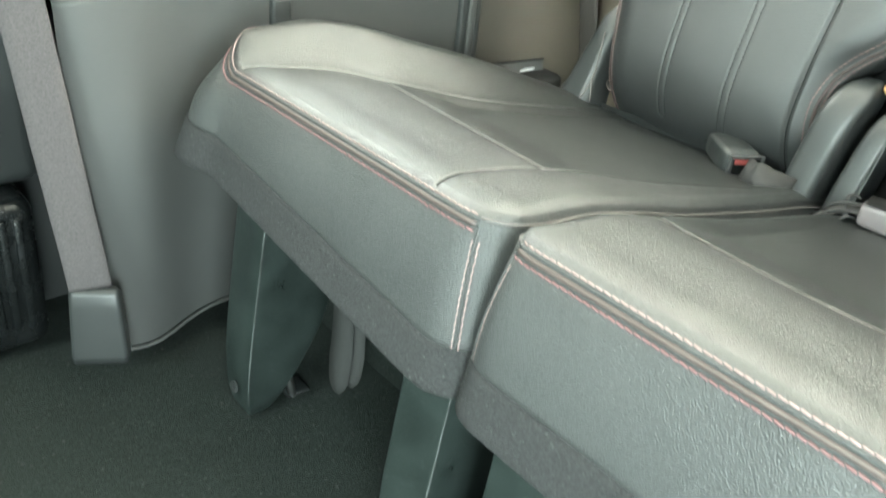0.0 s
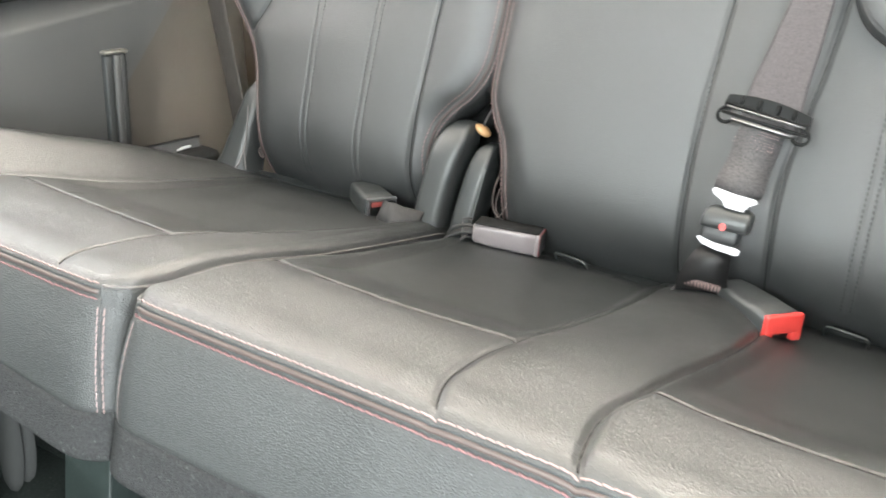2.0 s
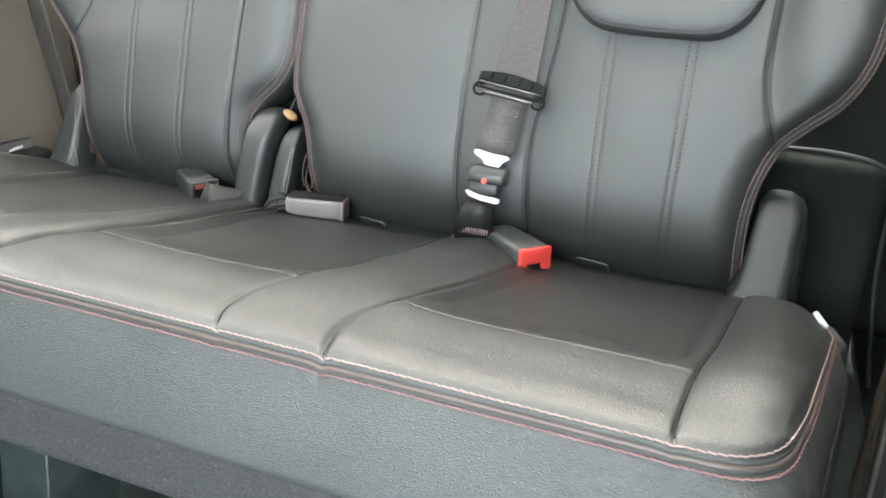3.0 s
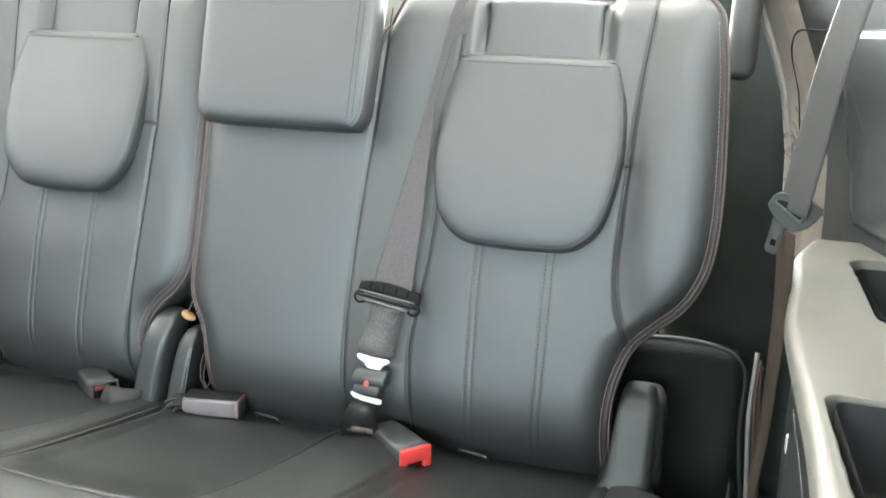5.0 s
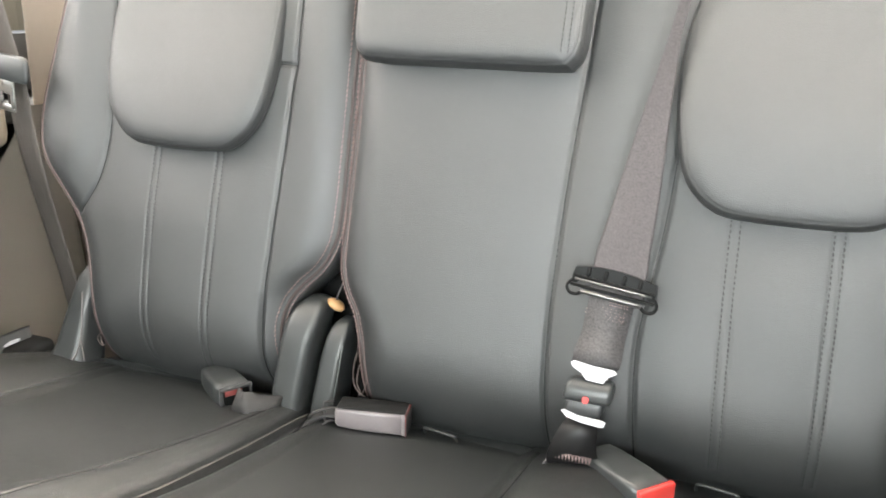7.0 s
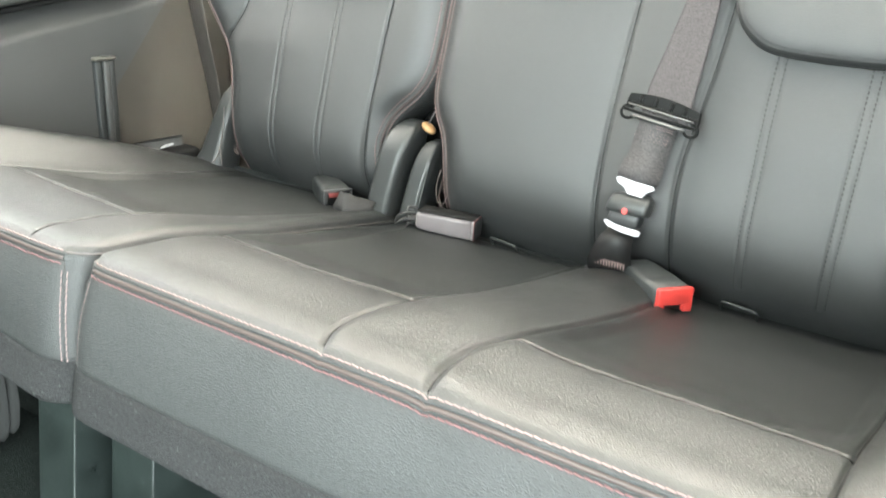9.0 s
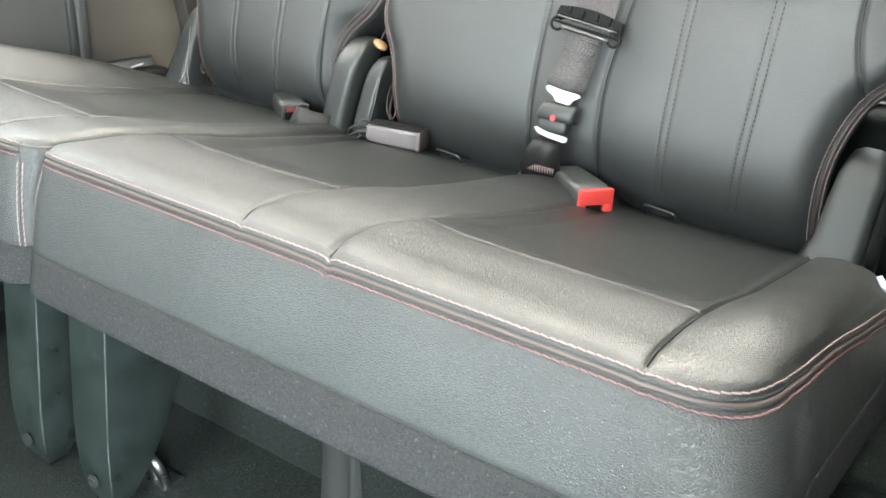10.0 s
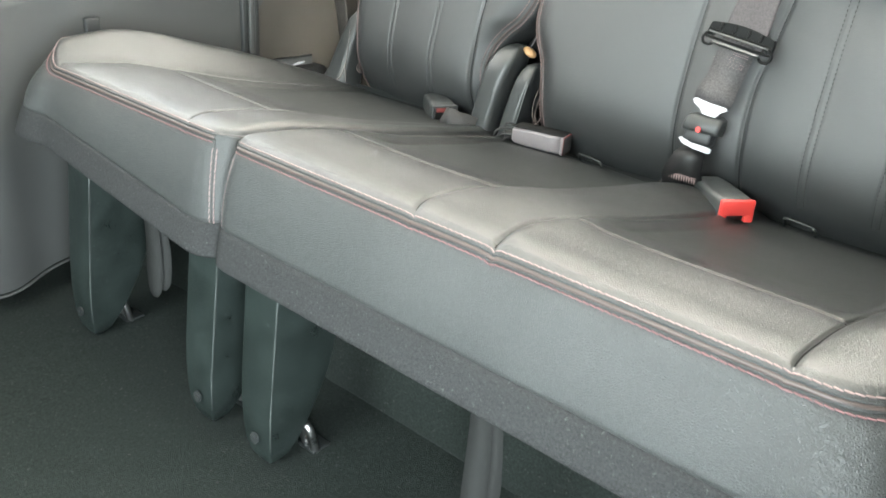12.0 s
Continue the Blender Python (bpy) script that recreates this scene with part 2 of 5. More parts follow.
def away(x, y, line):
    """The distance of places (x, y) from a line in the same plane."""
    line = np.asarray(line, float)
    best = np.full(np.shape(x), 9.0)
    for a, b in zip(line[:-1], line[1:]):
        d = b - a
        t = np.clip(((x - a[0]) * d[0] + (y - a[1]) * d[1]) / max(d @ d, 1e-12), 0, 1)
        best = np.minimum(best, np.hypot(x - a[0] - t * d[0], y - a[1] - t * d[1]))
    return best


def soft(x, lo, hi):
    t = np.clip((np.asarray(x, float) - lo) / (hi - lo), 0, 1)
    return t * t * (3 - 2 * t)


def stitches(name, lines, mat, parent, length=0.0036, gap=0.0014, radius=0.00048, label="", slant=0.0):
    """Thread along lines (each n x 3): short rounded stitches, joined into one part. slant: how far each stitch leans across its line."""
    verts, faces = [], []
    for line in lines:
        pts = even(line, (length + gap) / 2)
        for k in range(0, len(pts) - 1, 2):
            a, b = pts[k], pts[k] + (pts[k + 1] - pts[k]) / max(np.linalg.norm(pts[k + 1] - pts[k]), 1e-9) * length
            d = (b - a) / np.linalg.norm(b - a)
            side = np.cross(d, (0.3, -0.5, 0.81))
            side /= np.linalg.norm(side)
            up = np.cross(side, d)
            a, b = a - side * slant, b + side * slant
            at = len(verts)
            for w, r in ((0.0, 0.60), (0.15, 1.0), (0.85, 1.0), (1.0, 0.60)):
                for q in range(5):
                    ang = 2 * math.pi * q / 5
                    verts.append(a + (b - a) * w + radius * r * (math.cos(ang) * side + math.sin(ang) * up))
            for ring in range(3):
                for q in range(5):
                    i, j = at + ring * 5 + q, at + ring * 5 + (q + 1) % 5
                    faces.append((i, j, j + 5, i + 5))
    mesh = bpy.data.meshes.new(name)
    mesh.from_pydata([tuple(v) for v in verts], [], faces)
    ob = link_mesh(name, mesh, mat, parent, label)
    ob["kind"] = "stuff"
    return ob


def tube(bm, line, radius, sides=8):
    """A round bar along a line."""
    line = np.asarray(line, float)
    rings = []
    for k, p in enumerate(line):
        d = line[min(k + 1, len(line) - 1)] - line[max(k - 1, 0)]
        d = d / np.linalg.norm(d)
        side = np.cross(d, (0.21, 0.37, 0.9))
        side /= np.linalg.norm(side)
        up = np.cross(side, d)
        rings.append([bm.verts.new(p + radius * (math.cos(2 * math.pi * q / sides) * side + math.sin(2 * math.pi * q / sides) * up)) for q in range(sides)])
    for a, b in zip(rings, rings[1:]):
        for q in range(sides):
            bm.faces.new((a[q], a[(q + 1) % sides], b[(q + 1) % sides], b[q]))
    bm.faces.new(rings[0])
    bm.faces.new(rings[-1][::-1])


def ribbon(bm, centre, across, width, thick=0.0014, ribs=0):
    """Webbing: a thin band along a line of centres; across gives its width's direction at each place, width may vary."""
    centre, across = np.asarray(centre, float), np.asarray(across, float)
    n = len(centre)
    width = np.full(n, width) if np.isscalar(width) else np.asarray(width, float)
    top = [(-0.48, 0.5), (-0.25, 0.56), (0, 0.5), (0.25, 0.56), (0.48, 0.5)]
    if ribs:
        top = [(-0.48 + 0.96 * q / (2 * ribs), 0.5 + 0.35 * (q % 2)) for q in range(2 * ribs + 1)]
    section = [(-0.5, -0.3), *top, (0.5, -0.3), (0, -0.5)]
    rings = []
    for k in range(n):
        d = centre[min(k + 1, n - 1)] - centre[max(k - 1, 0)]
        d = d / np.linalg.norm(d)
        a = across[k] - d * (across[k] @ d)
        a /= np.linalg.norm(a)
        up = np.cross(a, d)
        ring = []
        for u, v in section:
            ring.append(bm.verts.new(centre[k] + a * u * width[k] + up * v * thick))
        rings.append(ring)
    for a, b in zip(rings, rings[1:]):
        for q in range(len(section)):
            bm.faces.new((a[q], a[(q + 1) % len(section)], b[(q + 1) % len(section)], b[q]))
    bm.faces.new(rings[0])
    bm.faces.new(rings[-1][::-1])


def loft(bm, sections, cap=True):
    """Closed rings of places joined one to the next."""
    rings = [[bm.verts.new(p) for p in s] for s in sections]
    n = len(rings[0])
    for a, b in zip(rings, rings[1:]):
        for q in range(n):
            bm.faces.new((a[q], a[(q + 1) % n], b[(q + 1) % n], b[q]))
    if cap:
        bm.faces.new(rings[0])
        bm.faces.new(rings[-1][::-1])


def rounded(cx, cy, hx, hy, r, n=5):
    """A rounded rectangle round (cx, cy), as a list of (x, y)."""
    out = []
    for sx, sy, a0 in ((1, 1, 0), (-1, 1, 90), (-1, -1, 180), (1, -1, 270)):
        for k in range(n + 1):
            a = radians(a0 + 90 * k / n)
            out.append((cx + sx * (hx - r) + r * math.cos(a), cy + sy * (hy - r) + r * math.sin(a)))
    return out

# ---- the vehicle's shell ----


def slab(name, lo, hi, mat, label, bevel=0.0, kind="structure", parent=None):
    bm = bmesh.new()
    box(bm, lo, hi, bevel)
    return tagged(part(name, bm, mat, parent, smooth=False), label, "", "", kind)


# floor with small unevenness of the pile
fx, fy = np.meshgrid(np.linspace(-0.80, 1.05, 150), np.linspace(-1.75, 0.19, 150))
fz = np.array([[0.004 * noise.noise((a * 3, b * 3, 0.3)) + 0.0016 * noise.noise((a * 31, b * 31, 1.7)) for a, b in zip(ra, rb)] for ra, rb in zip(fx, fy)]) - 0.002
floor = tagged(sheet("floor", np.stack([fx, fy, fz], -1), CARPET), "black cut-pile carpet on the vehicle floor", "floor", "", "structure")
slab("floor_base", (-0.85, -1.8, -0.06), (1.15, 1.6, -0.012), DARK_TRIM, "dark underfloor below the carpet")

# carpeted riser under the seats and the load floor behind it
bm = bmesh.new()
box(bm, (-0.51, 0.166, -0.01), (0.83, 1.50, 0.13), 0.012, 3)
riser = tagged(part("floor_riser", bm, CARPET), "black carpeted step below the rear seats", "floor step", "", "structure")


def fold_z(y):
    """Height of the fold below the ledge, which climbs towards the rear."""
    return 0.461 + 0.155 * y


def panel_top(y):
    return 0.507 + 0.128 * y


def wall_left_x(y, z):
    """The left trim panel: an upward facing band under the ledge, a flat field, a pillar that turns outwards at its front end."""
    x = -0.500 - 0.040 * np.clip((z - fold_z(y)) / (panel_top(y) - fold_z(y)), 0, 1) - 0.004 * soft(z - fold_z(y), -0.004, 0.004)
    x = x - 0.012 * soft(0.30 - z, 0.0, 0.30)
    x = x + 0.020 * np.exp(-(((y + 0.055) / 0.05) ** 2)) * soft(0.50 - z, -0.05, 0.25)
    x = x - 0.10 * soft(-y, 0.085, 0.20) ** 1.5
    x = x - 0.004 * np.exp(-(((y - 0.05) / 0.045) ** 2)) * soft(z, 0.10, 0.3)
    return x


wy, wz = np.meshgrid(np.linspace(-0.120, 0.555, 140), np.linspace(0.0, 1.0, 130), indexing="ij")
bottom = 0.030 + 0.020 * soft(wy, -0.08, 0.06)
wz = bottom + (panel_top(wy) - bottom) * wz
inner = np.stack([wall_left_x(wy, wz), wy, wz], -1)
tagged(sheet("wall_left", inner, TRIM, flip=True), "dark grey grained plastic side trim panel", "side panel", "", "structure")
slab("wall_left_outer", (-0.86, -1.8, -0.02), (-0.70, 1.6, 0.60), DARK_TRIM, "dark body side behind the trim panel")
# bottom welt of the panel
bm = bmesh.new()
wl = [(wall_left_x(y, 0.04) + 0.002, y, 0.026 + 0.020 * float(soft(y, -0.08, 0.06))) for y in np.linspace(-0.10, 0.62, 40)]
tube(bm, wl, 0.0024, 6)
tagged(part("trim_welt", bm, TRIM), "pale grey welt along the bottom of the side panel", "trim", "", "structure")

# ledge above the panel: lip, top with a cup holder
prof = [(-0.552, 0.508), (-0.510, 0.511), (-0.480, 0.5175), (-0.474, 0.526), (-0.476, 0.540), (-0.484, 0.553), (-0.500, 0.560), (-0.56, 0.564), (-0.70, 0.568)]
prof = curve_points(prof, 130)
ly = np.linspace(-0.16, 0.56, 300)
lp = np.zeros((len(ly), len(prof), 3))
for k, y in enumerate(ly):
    out = 0.07 * float(soft(y, 0.46, 0.56)) ** 2 + 0.06 * float(soft(-y, 0.11, 0.20))
    lp[k, :, 0], lp[k, :, 1] = prof[:, 0] - out, y
    lp[k, :, 2] = prof[:, 1] + 0.128 * y
    for cx, cy in ((-0.573, 0.040), (-0.585, 0.165)):
        d = np.hypot(lp[k, :, 0] - cx, y - cy)
        lp[k, :, 2] += 0.003 * np.exp(-(((d - 0.043) / 0.003) ** 2)) - 0.050 * (1 - soft(d, 0.034, 0.040))
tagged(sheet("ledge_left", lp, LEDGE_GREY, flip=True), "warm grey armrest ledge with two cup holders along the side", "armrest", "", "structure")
bm = bmesh.new()
tube(bm, [(-0.496 - 0.03 * float(soft(-y, 0.11, 0.20)) - 0.05 * float(soft(y, 0.48, 0.56)) ** 2, y, 0.508 + 0.128 * y) for y in np.linspace(-0.19, 0.55, 40)], 0.0042, 6)
tagged(part("ledge_gap", bm, SEAL), "black rubber strip between ledge and side panel", "trim", "", "structure")

# upper side, windows, roof, ends
def side_with_window(name, x0, x1, z_low, z_high, openings, label):
    """An upright side wall from z_low to z_high with openings (y0, y1, z0, z1) that go through it."""
    bm = bmesh.new()
    ys = sorted({-1.8, 1.6} | {v for o in openings for v in o[:2]})
    for a, b in zip(ys, ys[1:]):
        hole = next((o for o in openings if o[0] <= a and b <= o[1]), None)
        if hole:
            box(bm, (x0, a, z_low), (x1, b, hole[2]))
            box(bm, (x0, a, hole[3]), (x1, b, z_high))
        else:
            box(bm, (x0, a, z_low), (x1, b, z_high))
    return tagged(part(name, bm, TRIM, smooth=False), label, "side wall", "", "structure")


WIN = [(-0.30, 1.25, 0.70, 1.26)]
side_with_window("wall_left_upper", -0.86, -0.78, 0.60, 1.36, WIN, "grey upper side wall round a side window")
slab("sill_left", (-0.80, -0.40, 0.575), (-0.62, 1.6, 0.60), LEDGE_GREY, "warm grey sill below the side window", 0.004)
side_with_window("wall_right_upper", 1.04, 1.12, -0.02, 1.36, [(-1.45, -0.42, 0.05, 1.2)] + WIN, "grey side wall with side window and open sliding door")
slab("ceiling", (-0.86, -1.8, 1.34), (1.12, 1.6, 1.40), HEADLINER, "pale cloth headliner over the cabin")
# tailgate is coloured near-black so that the load space reads unlit
bm = bmesh.new()
box(bm, (-0.78, 1.56, -0.02), (1.04, 1.62, 0.78))
box(bm, (-0.78, 1.56, 1.25), (1.04, 1.62, 1.36))
box(bm, (-0.78, 1.56, 0.78), (-0.50, 1.62, 1.25))
box(bm, (0.78, 1.56, 0.78), (1.04, 1.62, 1.25))
tagged(part("wall_rear", bm, SEAL, smooth=False), "tailgate trim round the rear window, blackened to stand for shade", "tailgate", "", "structure")
slab("wall_front", (-0.86, -1.85, -0.02), (1.12, -1.80, 1.36), DARK_TRIM, "dark cabin closing behind the camera")
for name, lo, hi in (("window_1", (-0.815, -0.30, 0.70), (-0.811, 1.25, 1.26)), ("window_2", (1.075, -0.30, 0.70), (1.079, 1.25, 1.26)), ("window_3", (-0.50, 1.585, 0.78), (0.78, 1.589, 1.25))):
    w = slab(name, lo, hi, GLASS, "clear window pane with daylight behind it")
    w.visible_shadow = False

# ---- the bench seats ----
RISE, FOOT = 0.24, 0.389            # the backrests lean: y = FOOT + RISE * z
NB = np.array([0.0, -1.0, RISE]) / math.hypot(1, RISE)


def on_back(x, z, f=0.0):
    x, z, f = np.broadcast_arrays(np.asarray(x, float), np.asarray(z, float), np.asarray(f, float))
    return np.stack([x, FOOT + RISE * z, z], -1) + NB * f[..., None]


def crowded(n, power=0.75):
    """0 to 1, closer together at both ends."""
    t = np.linspace(-1, 1, n)
    return 0.5 + 0.5 * np.sign(t) * (1 - (1 - np.abs(t)) ** (1 / power))


def seat_cushion(root, xl, xr, radius_l, radius_r, raise_fn, creases, apron_z, skirt_z, gap_side, rear, smooth_field, flare=0.9):
    """xl, xr: the sides as functions of y; creases: lines in plan; smooth_field(x, y): where the smoother leather lies; raise_fn(x, y): padding above the plain slope."""
    u = crowded(420)
    v = np.linspace(0, 1, 330) ** 1.25
    wide = float(xr(0.05) - xl(0.05))

    def front(u):
        a, b = u * wide, (1 - u) * wide
        y = np.zeros_like(u)
        y = np.where(a < radius_l, radius_l - np.sqrt(np.clip(radius_l**2 - (radius_l - a) ** 2, 0, None)), y)
        return np.where(b < radius_r, radius_r - np.sqrt(np.clip(radius_r**2 - (radius_r - b) ** 2, 0, None)), y)

    yf = front(u)
    for _ in range(110):
        yf[1:-1] = (yf[:-2] + 2 * yf[1:-1] + yf[2:]) / 4
    yf = yf[:, None]
    back = rear(u)[:, None]
    y = yf + (back - yf) * v[None]
    x = xl(y) + (xr(y) - xl(y)) * u[:, None]

    def height(x, y, yfront):
        z = 0.4135 - 0.205 * y + raise_fn(x, y) - 0.004 * soft(y, 0.458, 0.522)
        edge = np.minimum(y - yfront, np.minimum((x - xl(y)) * (2.4 if gap_side < 0 else 1.0), (xr(y) - x) * (2.4 if gap_side > 0 else 1.0)))
        for line, w, deep in creases:
            d = away(x, y, line)
            z = z - (deep * np.exp(-((d / w) ** 2)) + 0.30 * deep * np.exp(-((d / (w * 4.5)) ** 2))) * (0.45 + 0.55 * soft(edge, 0.001, 0.014))
        z = z - 0.0074 * (1 - np.clip(edge / 0.040, 0, 1)) ** 2.3 - 0.0036 * (1 - np.clip(edge / 0.0095, 0, 1)) ** 1.6
        z = z - 0.0036 * (1 - soft(y - yfront, 0.0, 0.09)) + 0.0040 * soft(y, 0.04, 0.12) * (1 - soft(y, 0.145, 0.25))
        z = z + 0.00022 * np.sin(820 * x + 3.0 * np.sin(61 * x) + 1.5 * np.sin(233 * x)) * np.exp(-np.clip(y - yfront, 0, 1) / 0.006) * soft(y - yfront, 0.0, 0.003)
        return z

    z = height(x, y, np.broadcast_to(yf, y.shape))
    top = np.stack([x, y, z], -1)
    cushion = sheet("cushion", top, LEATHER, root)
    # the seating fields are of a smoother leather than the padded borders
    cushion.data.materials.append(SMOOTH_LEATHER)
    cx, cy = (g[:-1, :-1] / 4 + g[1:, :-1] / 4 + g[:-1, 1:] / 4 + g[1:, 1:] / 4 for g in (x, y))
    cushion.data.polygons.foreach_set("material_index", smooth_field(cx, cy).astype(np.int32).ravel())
    for line, _, _ in creases:
        q = line[(line[:, 1] > 0.004) & (line[:, 1] < 0.47)]
        q = curve_points(q, 90)
        bm = bmesh.new()
        tube(bm, np.stack([q[:, 0], q[:, 1], height(q[:, 0], q[:, 1], np.interp(q[:, 0], x[:, 0], yf[:, 0])) + 0.0003], 1), 0.0008, 5)
        part("seam", bm, SEAL, root, "dark seam joint")
    # border: rear left, along the front, to rear right
    rim = np.concatenate([top[0, ::-1], top[1:-1, 0], top[-1, :]])
    rim = np.array([p for k, p in enumerate(rim) if k == 0 or np.linalg.norm(p - rim[k - 1]) > 1e-5])
    rim = even(rim, 0.0025)
    d = np.gradient(rim[:, :2], axis=0)
    out = np.stack([-d[:, 1], d[:, 0]], 1)
    out = -out / np.linalg.norm(out, axis=1)[:, None]
    if np.mean(out[:, 1][len(out) // 3 : len(out) // 2]) > 0:
        out = -out
    for _ in range(6):
        out[1:-1] = (out[:-2] + out[1:-1] + out[2:]) / 3
    out /= np.linalg.norm(out, axis=1)[:, None]
    k = np.where(out[:, 0] * gap_side > 0, 0.10 + 0.90 * np.abs(out[:, 1]), 0.55 + 0.45 * np.abs(out[:, 1]))[:, None]
    k = k * (1 + flare * np.abs(2 * out[:, :1] * out[:, 1:]) * (out[:, :1] * gap_side < 0))
    zb, zs = apron_z(rim[:, 0]), skirt_z(rim[:, 0])

    def row(dz, o):
        p = rim.copy()
        p[:, :2] += out * (o * k)
        p[:, 2] -= dz
        return p

    # beside the split the piping ends in an upright seam and the side goes on as a plain panel
    turned = np.nonzero(out[:, 0] * gap_side > 0.45)[0]
    half = len(rim) // 2
    cut = int(turned[turned > half].min() if gap_side > 0 else turned[turned < half].max())
    front_cols = slice(0, cut + 1) if gap_side > 0 else slice(cut, len(rim))
    side_cols = slice(cut, len(rim)) if gap_side > 0 else slice(0, cut + 1)
    low_rows = []
    # the dips of the creases fade out down the panel
    smooth_z = np.convolve(np.pad(rim[:, 2], 24, mode="edge"), np.ones(49) / 49, mode="valid")
    for f in np.linspace(0.06, 1, 16):
        upper = rim[:, 2] + (smooth_z - rim[:, 2]) * min(1.0, 3.0 * f)
        dz = rim[:, 2] - upper + 0.0095 + (upper - 0.0095 - zb) * f
        low_rows.append(row(dz, 0.005 + 0.021 * f + 0.004 * math.sin(math.pi * f)))
    low_rows.append(row(rim[:, 2] - zb + 0.002, 0.0225))
    rows = [row(0, 0), row(0.0008, 0.0010), row(0.0016, 0.0010), row(0.0022, 0.0002), row(0.0030, 0.0010), row(0.0040, 0.0020), row(0.0052, 0.0026), row(0.0064, 0.0026), row(0.0072, 0.0016), row(0.0080, 0.0022), row(0.0090, 0.0040)] + low_rows
    # front and side panels take the lightened leather tone
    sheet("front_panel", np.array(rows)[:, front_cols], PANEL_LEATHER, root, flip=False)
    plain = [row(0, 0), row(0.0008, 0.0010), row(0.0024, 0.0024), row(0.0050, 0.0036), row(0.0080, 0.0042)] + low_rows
    sheet("side_panel", np.array(plain)[:, side_cols], PANEL_LEATHER, root, "plain side beside the split in a lightened leather tone")
    seam = np.array(rows)[11:-1, cut]
    along = rim[cut + 1] - rim[cut - 1]
    along = along / np.linalg.norm(along) * gap_side
    bm = bmesh.new()
    tube(bm, np.array(rows)[:-1, cut], 0.0012, 6)
    part("corner_seam", bm, PANEL_LEATHER, root, "upright seam joint")
    stitches("corner_stitching", [seam - along * 0.0024] + ([seam + along * 0.0030] if gap_side > 0 else []), THREAD, root, length=0.0062, gap=0.0006, radius=0.0007, label="pale thread", slant=0.0003)
    srows = [row(rim[:, 2] - zb - 0.001, 0.0215)]
    for f in np.linspace(0, 1, 8):
        srows.append(row(rim[:, 2] - zb + (zb - zs) * f, 0.0275 + 0.008 * f))
    srows += [row(rim[:, 2] - zs + 0.003, 0.033), row(rim[:, 2] - zs + 0.002, 0.010), row(rim[:, 2] - zs - 0.006, -0.02)]
    sheet("skirt", np.array(srows), CARPET_TRIM, root, "charcoal carpet skirt with lint")
    bm = bmesh.new()
    tube(bm, row(0.0048, 0.0012)[front_cols][::2], 0.0022, 8)
    part("piping", bm, CUSHION_PIPING, root, "grey-brown piping")
    bm = bmesh.new()
    tube(bm, row(rim[:, 2] - zb + 0.0012, 0.0262)[::2], 0.0012, 5)
    part("seam", bm, SEAL, root, "dark joint above the skirt")
    # seat pan closes the underside
    bm = bmesh.new()
    c = rim[:, :2].mean(0)
    loft(bm, [[(c[0] + (p[0] - c[0]) * 0.985, c[1] + (p[1] - c[1]) * 0.985, s + 0.010) for p, s in zip(rim[::12], zs[::12])], [(c[0] + (p[0] - c[0]) * 0.985, c[1] + (p[1] - c[1]) * 0.985, 0.300) for p in rim[::12]]])
    part("seat_pan", bm, DARK_TRIM, root, "black underside pan", smooth=False)
    # thread: pale on the cushion's border, red below the piping
    ins = rim.copy()
    ins[:, :2] -= out * 0.0014
    yfr = np.interp(ins[:, 0], x[:, 0], yf[:, 0])
    ins[:, 2] = height(ins[:, 0], ins[:, 1], yfr) + 0.0004
    keep = slice(6, cut) if gap_side > 0 else slice(cut, len(rim) - 6)
    stitches("stitching", [ins[keep]], THREAD, root, length=0.0064, gap=0.0002, radius=0.0008, label="pale pink thread", slant=0.0004)
    stitches("red_stitching", [row(0.0090, 0.0046)[keep]], RED_THREAD, root, length=0.0064, gap=0.0002, radius=0.0009, label="red thread", slant=0.0004)
    # welt along the edge of the split
    bm = bmesh.new()
    tube(bm, (rim[side_cols] + np.array((0, 0, 0.0003)))[::2], 0.0014, 6)
    part("split_welt", bm, WELT, root, "thin pale welt")


# shapes in plan
CRE_A = curve_points([(0.285, -0.01), (0.268, 0.03), (0.263, 0.07), (0.268, 0.15), (0.279, 0.27), (0.286, 0.36), (0.287, 0.50)], 40)
CRE_B = curve_points([(0.377, -0.01), (0.367, 0.017), (0.361, 0.07), (0.371, 0.126), (0.384, 0.236), (0.400, 0.346), (0.408, 0.50)], 40)
CRE_C = curve_points([(0.624, -0.01), (0.622, 0.03), (0.627, 0.122), (0.638, 0.24), (0.652, 0.44), (0.655, 0.50)], 40)
TRANS_M = curve_points([(0.030, 0.144), (0.10, 0.137), (0.174, 0.134), (0.266, 0.142)], 20)
TRANS_R = curve_points([(0.372, 0.122), (0.458, 0.115), (0.54, 0.116), (0.627, 0.116)], 20)
CRE_L = curve_points([(-0.060, -0.01), (-0.071, 0.012), (-0.075, 0.054), (-0.068, 0.126), (-0.053, 0.208), (-0.028, 0.362), (-0.022, 0.50)], 40)
CRE_O = curve_points([(-0.368, 0.010), (-0.358, 0.055), (-0.345, 0.106), (-0.320, 0.155), (-0.293, 0.25), (-0.287, 0.34), (-0.288, 0.50)], 40)
TRANS_L = curve_points([(-0.325, 0.144), (-0.202, 0.131), (-0.118, 0.124), (-0.068, 0.120)], 20)


def beside(line, y):
    return np.interp(y, line[:, 1], line[:, 0])


def puckers(x, y, places):
    """Small gathers across a seam."""
    return sum(-0.0013 * np.exp(-(((x - a - 0.3 * (y - b)) / 0.0024) ** 2) - ((y - b) / 0.010) ** 2) for a, b in places)


